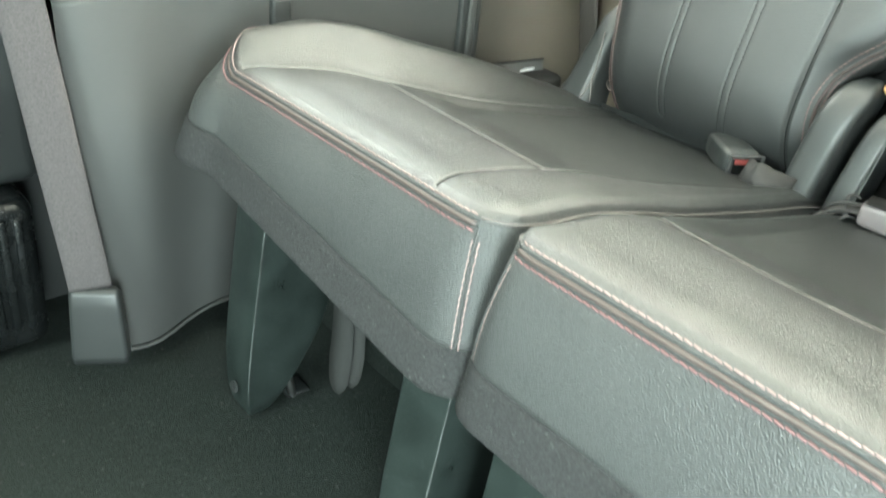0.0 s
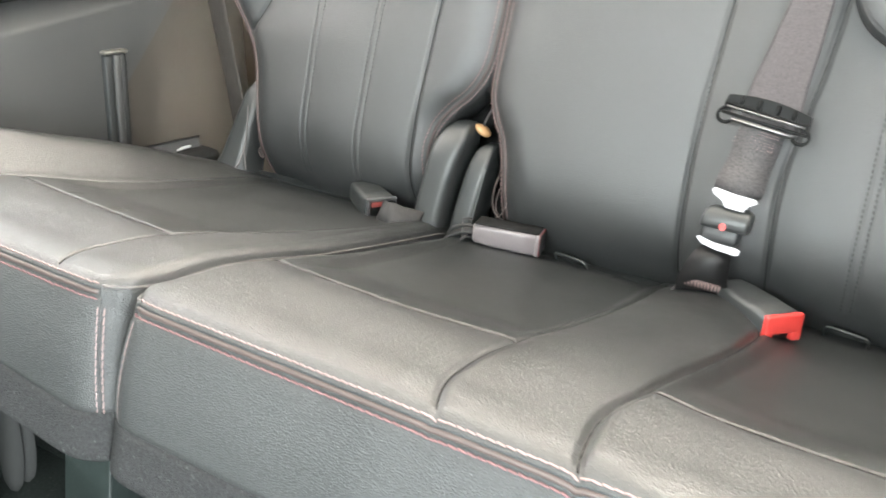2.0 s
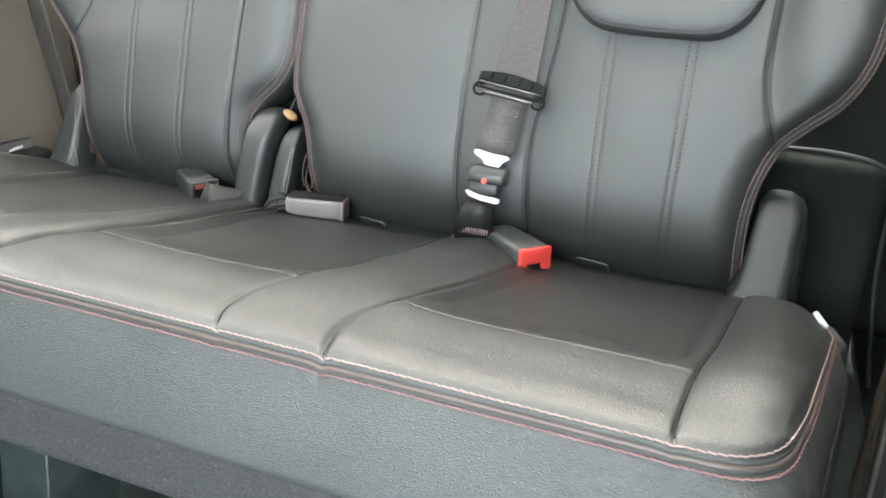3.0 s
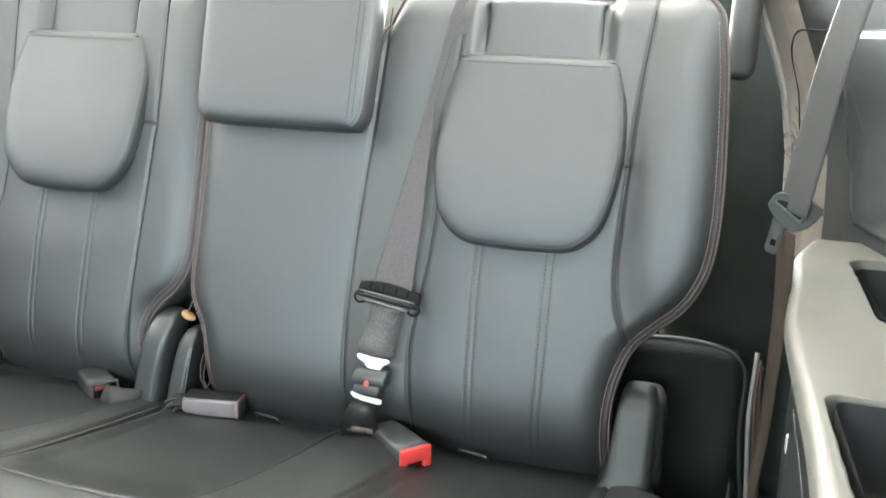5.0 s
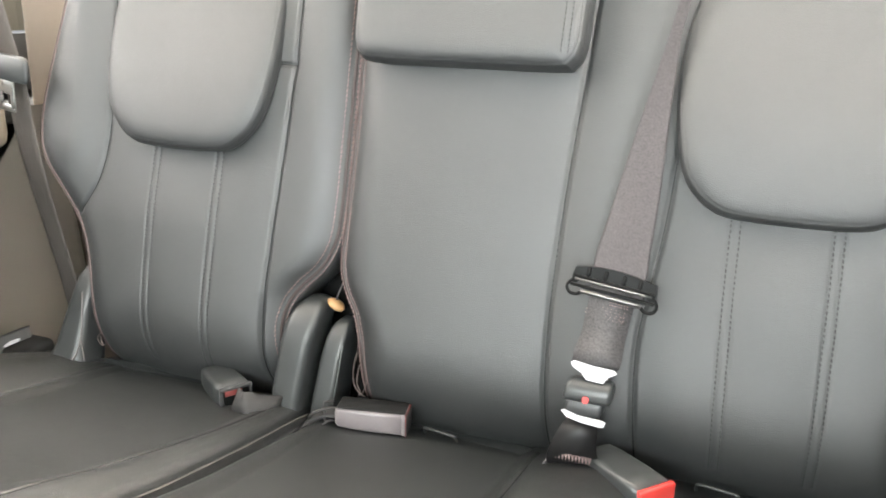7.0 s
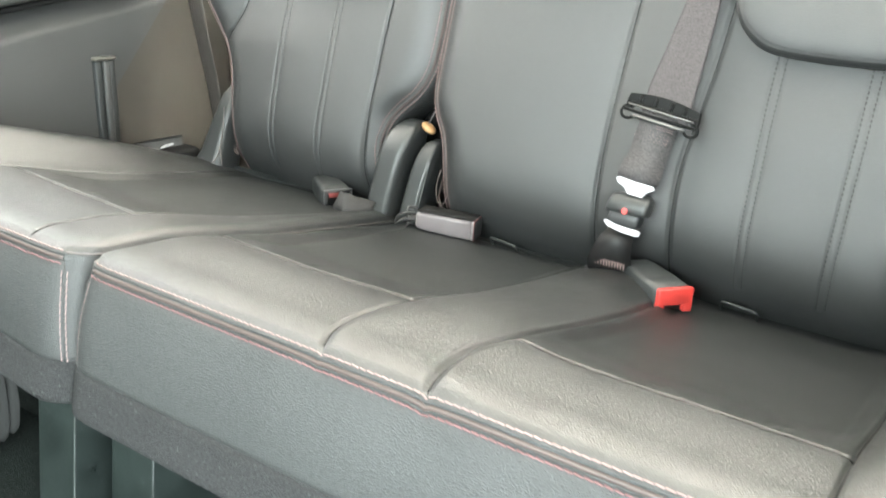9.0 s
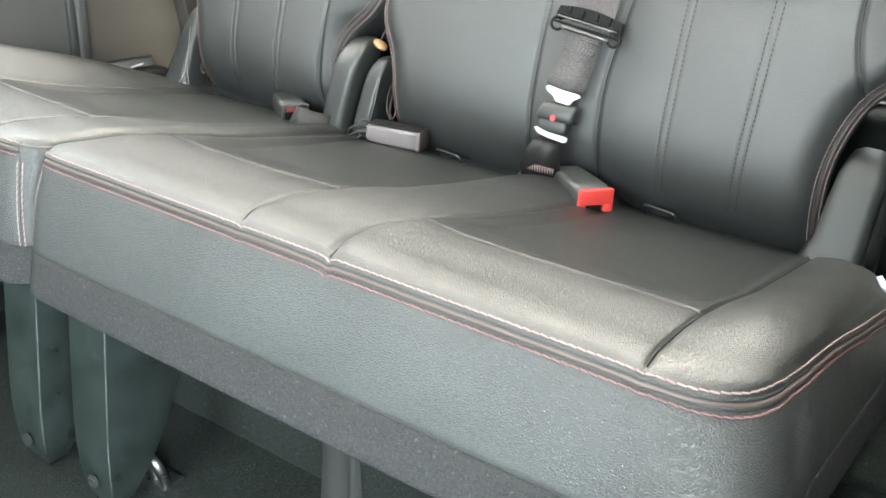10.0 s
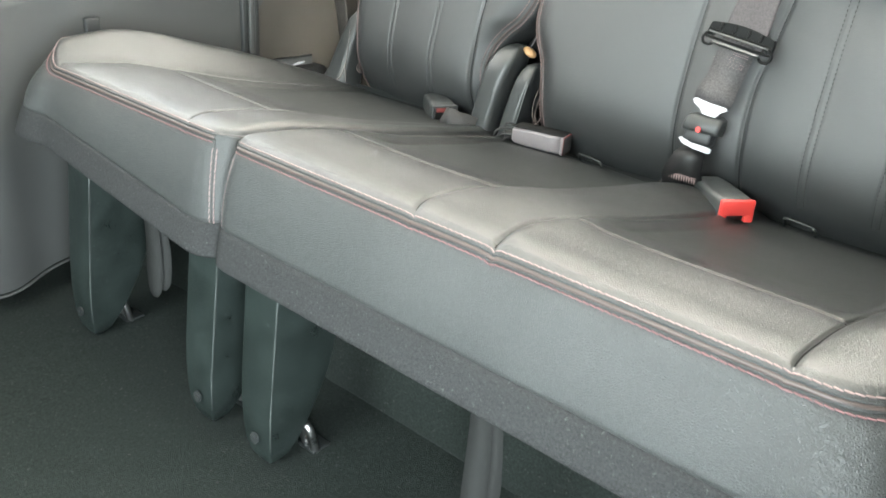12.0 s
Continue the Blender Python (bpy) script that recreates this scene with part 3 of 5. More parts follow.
def fold(x, y, line, rise, reach):
    """A stitched fold across the seat: the leather behind the seam stands a little proud."""
    d = y - np.interp(x, line[:, 0], line[:, 1])
    inside = soft(x, line[0, 0] - 0.004, line[0, 0] + 0.012) * (1 - soft(x, line[-1, 0] - 0.012, line[-1, 0] + 0.004))
    return rise * inside * soft(d, 0.0, 0.004) * np.exp(-((np.clip(d, 0, None) / reach) ** 2))


def swell(x, y, line, rise, reach, y_end):
    """Padding that stands proud along one side of a lengthwise crease."""
    d = x - beside(line, y)
    return rise * soft(d, 0.0, 0.010) * np.exp(-((np.clip(d, 0, None) / reach) ** 2)) * (1 - soft(y, 0.5 * y_end, y_end)) * soft(y, 0.0, 0.02)


def in_field(x, y, seam, left, right):
    return (y > np.interp(x, seam[:, 0], seam[:, 1])) & (x > left) & (x < right)


def sag(x, y, seam, left, right, deep):
    """The seating field between two creases dips behind the cross seam and levels out towards the backrest."""
    d = y - np.interp(x, seam[:, 0], seam[:, 1])
    inside = soft(x - left, 0.0, 0.022) * soft(right - x, 0.0, 0.022)
    return -deep * inside * soft(d, -0.004, 0.085) * (1 - 0.30 * soft(y, 0.30, 0.48))


def pad_wide(x, y):
    a, b, c = beside(CRE_A, y), beside(CRE_B, y), beside(CRE_C, y)
    z = 0.0008 * np.sin(math.pi * np.clip(y / 0.135, 0, 1))
    mid = np.clip((x - a) / (b - a), 0, 1)
    z = z + (0.006 + 0.007 * soft(y, 0.25, 0.42) * (1 - soft(y, 0.44, 0.50))) * np.sin(math.pi * mid) * soft(y, 0.02, 0.17)
    t = np.clip((x - c) / 0.08, 0, 1)
    z = z + 0.013 * np.sin(math.pi * np.clip(t * 0.8, 0, 1)) * (1 - 0.5 * soft(y, 0.3, 0.5)) * soft(y, 0.0, 0.10)
    left = np.clip((x - 0.01) / (a - 0.01), 0, 1)
    z = z + 0.003 * np.sin(math.pi * left) * soft(y, 0.15, 0.25)
    z = z + sag(x, y, TRANS_M, 0.034, a, 0.0120) + sag(x, y, TRANS_R, b, c, 0.0120)
    z = z + fold(x, y, TRANS_M, 0.0004, 0.010) + fold(x, y, TRANS_R, 0.0004, 0.010) + swell(x, y, CRE_B, 0.0042, 0.030, 0.36) + swell(x, y, CRE_A, 0.0012, 0.020, 0.26)
    return z + puckers(x, y, ((0.487, 0.130), (0.497, 0.131), (0.573, 0.129), (0.582, 0.130), (0.150, 0.147)))


# height of the outer side padding along the seat
BOLSTER = curve_points([(0.024, -0.001), (0.033, 0.03), (0.0395, 0.09), (0.0405, 0.17), (0.031, 0.30), (0.013, 0.42), (0.0, 0.51)], 60)


def pad_single(x, y):
    a, o = beside(CRE_L, y), beside(CRE_O, y)
    z = 0.0008 * np.sin(math.pi * np.clip(y / 0.135, 0, 1))
    t = np.clip((o - x) / 0.085, 0, 1)
    h = beside(BOLSTER, y)
    z = z + h * soft(t, 0.0, 0.75)
    g = np.clip((x - a) / (-0.012 - a), 0, 1)
    z = z + sag(x, y, TRANS_L, o, a, 0.0080) + fold(x, y, TRANS_L, 0.0004, 0.010)
    return z + 0.0012 * np.sin(math.pi * g * 0.9) * soft(y, 0.03, 0.17) + puckers(x, y, ((-0.235, 0.147), (-0.168, 0.142), (-0.160, 0.142)))


seat_wide = thing("bench_seat", (0.35, 0.25, 0.0), "wide black leather rear bench seat with red stitching", "car seat", "rear seats")
seat_single = thing("bench_seat", (-0.20, 0.25, 0.0), "single black leather rear seat with red stitching", "car seat", "rear seats")

seat_cushion(
    seat_wide,
    lambda y: np.interp(y, [0, 0.04, 0.10, 0.15, 0.26, 0.50], [0.0125, 0.0115, 0.0135, 0.022, 0.031, 0.036]),
    lambda y: np.interp(y, [0, 0.06, 0.085, 0.12, 0.20, 0.344, 0.40, 0.45], [0.697, 0.6985, 0.7045, 0.710, 0.721, 0.741, 0.738, 0.722]),
    0.020, 0.060, pad_wide,
    [(CRE_A, 0.0020, 0.0028), (CRE_B, 0.0026, 0.0052), (CRE_C, 0.0020, 0.0030), (TRANS_M, 0.0018, 0.0013), (TRANS_R, 0.0018, 0.0013)],
    lambda x: 0.3045 + 0.0 * x, lambda x: 0.2625 + 0.0 * x, -1,
    lambda u: 0.575 - 0.130 * soft(u, 0.90, 0.955),
    lambda x, y: in_field(x, y, TRANS_M, 0.030 + 0 * y, beside(CRE_A, y)) | in_field(x, y, TRANS_R, beside(CRE_B, y), beside(CRE_C, y)))
seat_cushion(
    seat_single,
    lambda y: np.interp(y, [0, 0.05, 0.15, 0.40, 0.5], [-0.416, -0.418, -0.416, -0.408, -0.400]),
    lambda y: np.interp(y, [0, 0.03, 0.10, 0.20, 0.35, 0.50], [0.001, 0.001, 0.002, 0.008, 0.011, 0.008]),
    0.050, 0.034, pad_single,
    [(CRE_L, 0.0018, 0.0015), (CRE_O, 0.0022, 0.0040), (TRANS_L, 0.0018, 0.0013)],
    lambda x: 0.300 + 0.046 * np.clip((-x - 0.03) / 0.38, 0, 1), lambda x: 0.262 + 0.046 * np.clip((-x - 0.03) / 0.38, 0, 1), 1,
    lambda u: 0.575 - 0.085 * (1 - soft(u, 0.17, 0.23)),
    lambda x, y: in_field(x, y, TRANS_L, beside(CRE_O, y), beside(CRE_L, y)))


def seat_back(root, left, right, top, seams, doubles, raise_fn):
    """left, right: outlines as (x, z) lines; top(u): the upper edge; seams: grooves; doubles: pairs of decorative stitch lines."""
    u = crowded(400)
    v = np.linspace(0, 1, 340)
    low = 0.290
    zt = top(u)[:, None]
    z = low + (zt - low) * v[None]
    l, r = (curve_points(c, 120) for c in (left, right))
    xl = lambda z: np.interp(z, l[:, 1], l[:, 0])
    xr = lambda z: np.interp(z, r[:, 1], r[:, 0])
    x = xl(z) + (xr(z) - xl(z)) * u[:, None]

    def face(x, z, ztop):
        f = raise_fn(x, z)
        for line, w, deep in seams:
            d = away(x, z, line)
            f = f - deep * np.exp(-((d / w) ** 2)) - 0.5 * deep * np.exp(-((d / (w * 7)) ** 2))
        for line in doubles:
            d = away(x, z, line)
            f = f - 0.0011 * np.exp(-(((d - 0.0045) / 0.0013) ** 2)) - 0.0010 * np.exp(-((d / 0.018) ** 2))
        edge = np.minimum(np.minimum(x - xl(z), xr(z) - x), ztop - z)
        f = f - 0.016 * (1 - np.clip(edge / 0.040, 0, 1)) ** 2.4
        return f - 0.150 * (1 - np.clip((z - 0.270) / 0.170, 0, 1)) ** 3.0

    f = face(x, z, np.broadcast_to(zt, z.shape))
    front = on_back(x, z, f)
    sheet("backrest", front, BACK_LEATHER, root, flip=False)
    for line, _, _ in seams:
        q = curve_points(line[line[:, 1] < top(np.array([0.5]))[0] - 0.004], 90)
        bm = bmesh.new()
        tube(bm, on_back(q[:, 0], q[:, 1], face(q[:, 0], q[:, 1], np.full(len(q), 2.0)) + 0.0001), 0.0007, 5)
        part("seam", bm, SEAL, root, "dark seam joint")
    # border: up the left, over the top, down the right
    xs, zs, fs = (np.concatenate([g[0, :], g[1:-1, -1], g[-1, ::-1]]) for g in (x, z, f))
    rim = even(np.stack([xs, zs, fs], 1), 0.003)
    d = np.gradient(rim[:, :2], axis=0)
    out = np.stack([-d[:, 1], d[:, 0]], 1) / np.linalg.norm(d, axis=1)[:, None]
    for _ in range(5):
        out[1:-1] = (out[:-2] + out[1:-1] + out[2:]) / 3
    out /= np.linalg.norm(out, axis=1)[:, None]

    def row(back, o):
        return on_back(rim[:, 0] + out[:, 0] * o, rim[:, 1] + out[:, 1] * o, rim[:, 2] - back)

    rows = [row(0, 0), row(0.0008, 0.0016), row(0.0020, 0.0026), row(0.0026, 0.0044), row(0.0034, 0.0056), row(0.0056, 0.0076), row(0.0095, 0.0090), row(0.016, 0.0094), row(0.03, 0.0086), row(0.06, 0.004), row(0.085, 0.000), row(0.095, -0.012)]
    sheet("side_panel", np.array(rows), PANEL_LEATHER, root, flip=True)
    bm = bmesh.new()
    tube(bm, row(0.0026, 0.0034)[6:-6:2], 0.0021, 8)
    part("piping", bm, PIPING, root, "dark red-brown piping")
    # carpeted rear shell
    bm = bmesh.new()
    ring = row(0.095, -0.012)[::6]
    bm.faces.new([bm.verts.new(p) for p in ring])
    part("rear_shell", bm, CARPET_TRIM, root, "charcoal carpeted seat back", smooth=False)
    keep = slice(int(0.02 * len(rim)), int(0.98 * len(rim)))
    ins = rim[keep].copy()
    ins[:, :2] -= out[keep] * 0.0022
    pale = on_back(ins[:, 0], ins[:, 1], face(ins[:, 0], ins[:, 1], np.interp(ins[:, 0], x[:, -1], zt[:, 0])) + 0.0004)
    stitches("stitching", [pale], BACK_THREAD, root, length=0.0046, radius=0.0008, gap=0.0012, label="pale pink thread", slant=0.0004)
    stitches("outer_stitching", [row(0.0048, 0.0074)[keep]], BACK_THREAD, root, length=0.0046, radius=0.0008, gap=0.0012, label="pale pink thread", slant=0.0004)
    pairs = []
    for line in doubles:
        d = np.gradient(line, axis=0)
        side = np.stack([-d[:, 1], d[:, 0]], 1) / np.linalg.norm(d, axis=1)[:, None]
        for s in (-0.0045, 0.0045):
            q = line + side * s
            pairs.append(on_back(q[:, 0], q[:, 1], face(q[:, 0], q[:, 1], np.full(len(q), 2.0)) + 0.0003))
    stitches("seam_stitching", pairs, DARK_THREAD, root, length=0.0034, gap=0.0020, radius=0.00065, label="dark thread")


R_SEAM = curve_points([(0.650, 0.90), (0.638, 0.769), (0.634, 0.683), (0.632, 0.616), (0.633, 0.563), (0.640, 0.524), (0.656, 0.482)], 40)
M_SEAM = curve_points([(0.308, 0.874), (0.300, 0.73), (0.291, 0.584), (0.288, 0.466), (0.293, 0.36), (0.296, 0.31)], 40)
B_SEAM = curve_points([(0.408, 0.84), (0.396, 0.60), (0.388, 0.522), (0.380, 0.448), (0.386, 0.352), (0.388, 0.31)], 40)
L_SEAM = curve_points([(-0.035, 0.889), (-0.037, 0.71), (-0.049, 0.511), (-0.055, 0.39), (-0.050, 0.31)], 40)
L_BOLST = curve_points([(-0.334, 0.508), (-0.318, 0.528), (-0.302, 0.560), (-0.293, 0.613), (-0.294, 0.70), (-0.300, 0.80), (-0.302, 0.90)], 40)
ST = [curve_points(c, 30) for c in ([(0.459, 0.60), (0.461, 0.50), (0.467, 0.34)], [(0.551, 0.60), (0.553, 0.50), (0.555, 0.34)])]
ST_L = [curve_points(c, 30) for c in ([(-0.217, 0.60), (-0.217, 0.50), (-0.215, 0.34)], [(-0.127, 0.60), (-0.128, 0.50), (-0.131, 0.34)])]


TICK_R, TICK_L = np.array([(0.615, 0.693), (0.636, 0.693)]), np.array([(-0.070, 0.704), (-0.038, 0.703)])


def face_wide(x, z):
    bol = np.interp(z, R_SEAM[::-1, 1], R_SEAM[::-1, 0])
    f = 0.014 * soft(x - bol, 0.0, 0.05) * soft(z, 0.47, 0.58)
    m, b = np.interp(z, M_SEAM[::-1, 1], M_SEAM[::-1, 0]), np.interp(z, B_SEAM[::-1, 1], B_SEAM[::-1, 0])
    f = f + 0.005 * np.sin(math.pi * np.clip((x - m) / (b - m), 0, 1))
    f = f + 0.006 * np.sin(math.pi * np.clip((x - b) / (bol - b), 0, 1)) * (1 - soft(z, 0.5, 0.6))
    f = f + 0.006 * np.sin(math.pi * np.clip((x - 0.04) / (m - 0.04), 0, 1))
    return f - 0.022 * soft(z, 0.76, 0.86) * soft(x, 0.42, 0.44) * (1 - soft(x, 0.59, 0.61))


def face_single(x, z):
    o = np.interp(z, L_BOLST[:, 1], L_BOLST[:, 0])
    s = np.interp(z, L_SEAM[::-1, 1], L_SEAM[::-1, 0])
    f = 0.014 * soft(o - x, 0.0, 0.05) * soft(z, 0.50, 0.60)
    f = f + 0.006 * np.sin(math.pi * np.clip((x - o) / (s - o), 0, 1)) * (1 - soft(z, 0.5, 0.6))
    return f - 0.022 * soft(z, 0.76, 0.86) * soft(x, -0.26, -0.24) * (1 - soft(x, -0.10, -0.08))


def top_wide(u):
    x = 0.04 + 0.68 * u
    z = 0.840 + 0.057 * soft(x, 0.283, 0.335)
    d = (1 - u) * 0.68
    return z - np.where(d < 0.03, 0.03 - np.sqrt(np.clip(0.03**2 - (0.03 - d) ** 2, 0, None)), 0)


def top_single(u):
    d, e = u * 0.39, (1 - u) * 0.39
    z = 0.897 - np.where(d < 0.03, 0.03 - np.sqrt(np.clip(0.03**2 - (0.03 - d) ** 2, 0, None)), 0)
    return z - np.where(e < 0.02, 0.02 - np.sqrt(np.clip(0.02**2 - (0.02 - e) ** 2, 0, None)), 0)


seat_back(seat_wide,
          [(0.080, 0.28), (0.079, 0.353), (0.0775, 0.384), (0.0740, 0.410), (0.0655, 0.437), (0.0520, 0.460), (0.0430, 0.488), (0.0430, 0.545), (0.0445, 0.62), (0.0445, 0.72), (0.0450, 0.90)],
          [(0.643, 0.28), (0.637, 0.355), (0.636, 0.402), (0.642, 0.443), (0.657, 0.482), (0.682, 0.509), (0.711, 0.536), (0.729, 0.567), (0.738, 0.605), (0.740, 0.672), (0.733, 0.787), (0.727, 0.84), (0.717, 0.90)],
          top_wide, [(R_SEAM, 0.0028, 0.0036), (M_SEAM, 0.0028, 0.0036), (B_SEAM, 0.0028, 0.0030), (TICK_R, 0.0016, 0.0035)], ST, face_wide)
seat_back(seat_single,
          [(-0.306, 0.28), (-0.308, 0.363), (-0.314, 0.42), (-0.328, 0.475), (-0.357, 0.522), (-0.390, 0.568), (-0.399, 0.600), (-0.397, 0.65), (-0.374, 0.767), (-0.350, 0.90)],
          [(-0.033, 0.28), (-0.0350, 0.36), (-0.0380, 0.388), (-0.0375, 0.411), (-0.0290, 0.438), (-0.0125, 0.460), (0.009, 0.482), (0.0240, 0.512), (0.0280, 0.555), (0.0285, 0.62), (0.0285, 0.72), (0.0285, 0.90)],
          top_single, [(L_SEAM, 0.0028, 0.0036), (L_BOLST, 0.0028, 0.0036), (TICK_L, 0.0016, 0.0035)], ST_L, face_single)


def pad(name, root, ctrl, f_of_z, thick, mat, label=""):
    """A cushioned pad on a backrest: closed outline (x, z), standing proud by thick."""
    loop = list(ctrl[-2:]) + list(ctrl) + list(ctrl[:3])
    n = 8 * len(ctrl)
    ring = curve_points(loop, 8 * (len(loop) - 1) + 1)[16 : 16 + n]
    c = ring.mean(0)
    rows = []
    for s, t in ((0.93, -0.35), (0.975, 0.0), (1.0, 0.22), (1.003, 0.40), (0.997, 0.44), (1.002, 0.50), (0.992, 0.66), (0.972, 0.80), (0.962, 0.84), (0.957, 0.840), (0.952, 0.868), (0.940, 0.895), (0.91, 0.945), (0.865, 0.978), (0.80, 0.995), (0.70, 1.0), (0.5, 1.0), (0.25, 1.0), (0.001, 1.0)):
        q = c + (ring - c) * s
        for _ in range(0 if s > 0.99 else int((1 - s) * 90)):
            q = (np.roll(q, 1, 0) + 2 * q + np.roll(q, -1, 0)) / 4
        rows.append(on_back(q[:, 0], q[:, 1], f_of_z(q[:, 1]) + thick * t))
    sheet(name, np.array(rows), mat, root, label, close=True, flip=True)


def head_r(xc, w0, w1, zl, zh):
    """Outline of a folded head restraint: flat top, sides that bulge, a rounded foot."""
    h = zh - zl
    half = [(w0 - 0.045, zh + 0.001), (w0 - 0.010, zh), (w0 - 0.001, zh - 0.006), (w0 + 0.003, zh - 0.020), (w0 + 0.012, zh - 0.055), (w1, zh - 0.11), (w1 - 0.005, zh - 0.160), (w1 - 0.018, zl + 0.032), (w1 - 0.044, zl + 0.007), (0.04, zl)]
    return [(xc + a, b) for a, b in half] + [(xc - a, b) for a, b in half[::-1]]


lean = lambda z: -0.022 * soft(z, 0.62, 0.83)
pad("headrest", seat_wide, head_r(0.510, 0.103, 0.119, 0.583, 0.819), lean, 0.030, BACK_LEATHER, "folded black leather head restraint")
pad("headrest", seat_single, head_r(-0.172, 0.105, 0.117, 0.599, 0.828), lean, 0.030, BACK_LEATHER, "folded black leather head restraint")
for root, xc, zh in ((seat_wide, 0.510, 0.819), (seat_single, -0.172, 0.828)):
    stitches("headrest_stitching", [on_back(np.linspace(xc - 0.09, xc + 0.09, 40), np.full(40, zh - 0.011), 0.0080), ], DARK_THREAD, root, length=0.003, gap=0.0014, radius=0.0006, label="dark thread")
    bm = bmesh.new()
    tube(bm, on_back(np.linspace(xc - 0.097, xc + 0.097, 40), np.full(40, zh - 0.0055), 0.0040), 0.0009, 6)
    part("headrest_seam", bm, SEAL, root, "dark seam joint")
    ctrl = [(xc - 0.078, 0.83), (xc - 0.080, 0.80), (xc + 0.080, 0.80), (xc + 0.078, 0.83), (xc + 0.074, 0.880), (xc + 0.064, 0.893), (xc - 0.064, 0.893), (xc - 0.074, 0.880)]
    pad("headrest_base", root, ctrl, lambda z: -0.040 + 0 * z, 0.026, BACK_LEATHER, "black leather pad behind the head restraint")
    # bright bars stand for rear light leaking past the head restraint
    for s in (-1, 1):
        bm = bmesh.new()
        tube(bm, [on_back(xc + s * 0.0865, 0.79, -0.022), on_back(xc + s * 0.0865, 0.85, -0.028)], 0.0022, 8)
        part("headrest_post", bm, STEEL, root, "bright steel bar standing for light through a slit")
mid = [(0.052, 0.760), (0.053, 0.728), (0.060, 0.713), (0.080, 0.708), (0.18, 0.7075), (0.275, 0.708), (0.292, 0.713), (0.300, 0.728), (0.302, 0.760), (0.304, 0.86), (0.300, 0.92), (0.27, 0.935), (0.09, 0.935), (0.056, 0.92), (0.052, 0.86)]
pad("headrest", seat_wide, mid, lambda z: 0.002 + 0 * z, 0.046, BACK_LEATHER, "square black leather middle head restraint")
stitches("headrest_stitching", [on_back(np.full(60, 0.285) + o + 0.004 * np.linspace(0, 1, 60), np.linspace(0.722, 0.925, 60), 0.0486) for o in (-0.004, 0.003)], DARK_THREAD, seat_wide, label="dark thread")

# ---- legs, straps and hinge covers of the seats ----


def seat_leg(root, x, lean):
    """A plastic-clad leg that narrows to a rounded foot."""
    bm = bmesh.new()
    levels = [(0.300, 0.029, -0.022, 0.095), (0.25, 0.029, -0.022, 0.090), (0.12, 0.029, -0.021, 0.070), (0.085, 0.028, -0.020, 0.058), (0.055, 0.0265, -0.018, 0.044), (0.030, 0.024, -0.015, 0.030), (0.012, 0.020, -0.010, 0.018), (0.002, 0.012, -0.004, 0.010)]
    rings = []
    for z, h, y0, y1 in levels:
        rings.append([(p, q, z) for p, q in rounded(x + lean * (1 - z / 0.3) + 0.004 * (1 - soft(z, 0.0, 0.1)), (y0 + y1) / 2 - 0.006 + 0.024 * z / 0.3, h, (y1 - y0) / 2, min(0.0032, h * 0.4, (y1 - y0) * 0.3), 4)])
    loft(bm, rings)
    leg = part("leg", bm, SCUFFED, root, "scuffed black plastic leg cover")
    # pale bar along the front corner stands for the leg's edge highlight
    bm = bmesh.new()
    edge = [(x + lean * (1 - z / 0.3) + 0.004 * (1 - float(soft(z, 0.0, 0.1))) + h - 0.0010, (y0 + y1) / 2 - 0.006 + 0.024 * z / 0.3 - (y1 - y0) / 2 + 0.0010, z) for z, h, y0, y1 in levels[:6]]
    tube(bm, edge, 0.0011, 6)
    part("worn_edge", bm, EDGE_TONE, leg, "pale line along the edge")
    bm = bmesh.new()
    y, x = -0.0235, x + lean * 0.85
    bmesh.ops.create_circle(bm, cap_ends=True, segments=16, radius=0.0075, matrix=pose(x + 0.004, y, 0.045, 84, 0, 0))
    geom = bmesh.ops.extrude_face_region(bm, geom=list(bm.faces))
    bmesh.ops.translate(bm, verts=[g for g in geom["geom"] if isinstance(g, bmesh.types.BMVert)], vec=(0, -0.0016, 0))
    box(bm, (x - 0.001, y - 0.003, 0.0442), (x + 0.009, y - 0.001, 0.0458))
    part("screw_cap", bm, PLASTIC, leg, smooth=False)
    return leg


seat_leg(seat_single, -0.328, -0.022)
seat_leg(seat_single, -0.038, -0.018)
seat_leg(seat_wide, 0.070, -0.008)


def pull_strap(root, x, y, z0, z1, lean=0.0):
    """A webbing loop that hangs from below the cushion."""
    for back, shift, cut in ((0.0, 0.0, 0.0), (0.007, 0.011, 0.012)):
        n = 22
        t = np.linspace(0, 1, n)
        c = np.stack([x + shift * np.sin(math.pi * t * 0.6) + lean * t, y + back + 0.004 * np.sin(math.pi * t), z0 + (z1 + cut - z0) * t], 1)
        bm = bmesh.new()
        ribbon(bm, c, np.tile((1.0, 0.30, 0.0), (n, 1)), 0.027 * np.interp(t, [0, 0.3, 0.75, 0.90, 0.97, 1], [0.55, 0.85, 1.05, 0.92, 0.65, 0.30]), 0.0018)
        part("pull_strap", bm, STRAP, root, "grey webbing pull loop")


pull_strap(seat_single, -0.205, 0.020, 0.275, 0.110)
pull_strap(seat_wide, 0.362, 0.020, 0.275, 0.060)


def hinge_cover(root, levels, label, round_by=0.55, mat=PLASTIC):
    """Plastic shroud over a backrest hinge: levels of (z, x, y, half width, half depth)."""
    bm = bmesh.new()
    loft(bm, [[(p, q, z) for p, q in rounded(x, y, hx, hy, min(hx, hy) * round_by, 5)] for z, x, y, hx, hy in levels])
    part("hinge_cover", bm, mat, root, label)


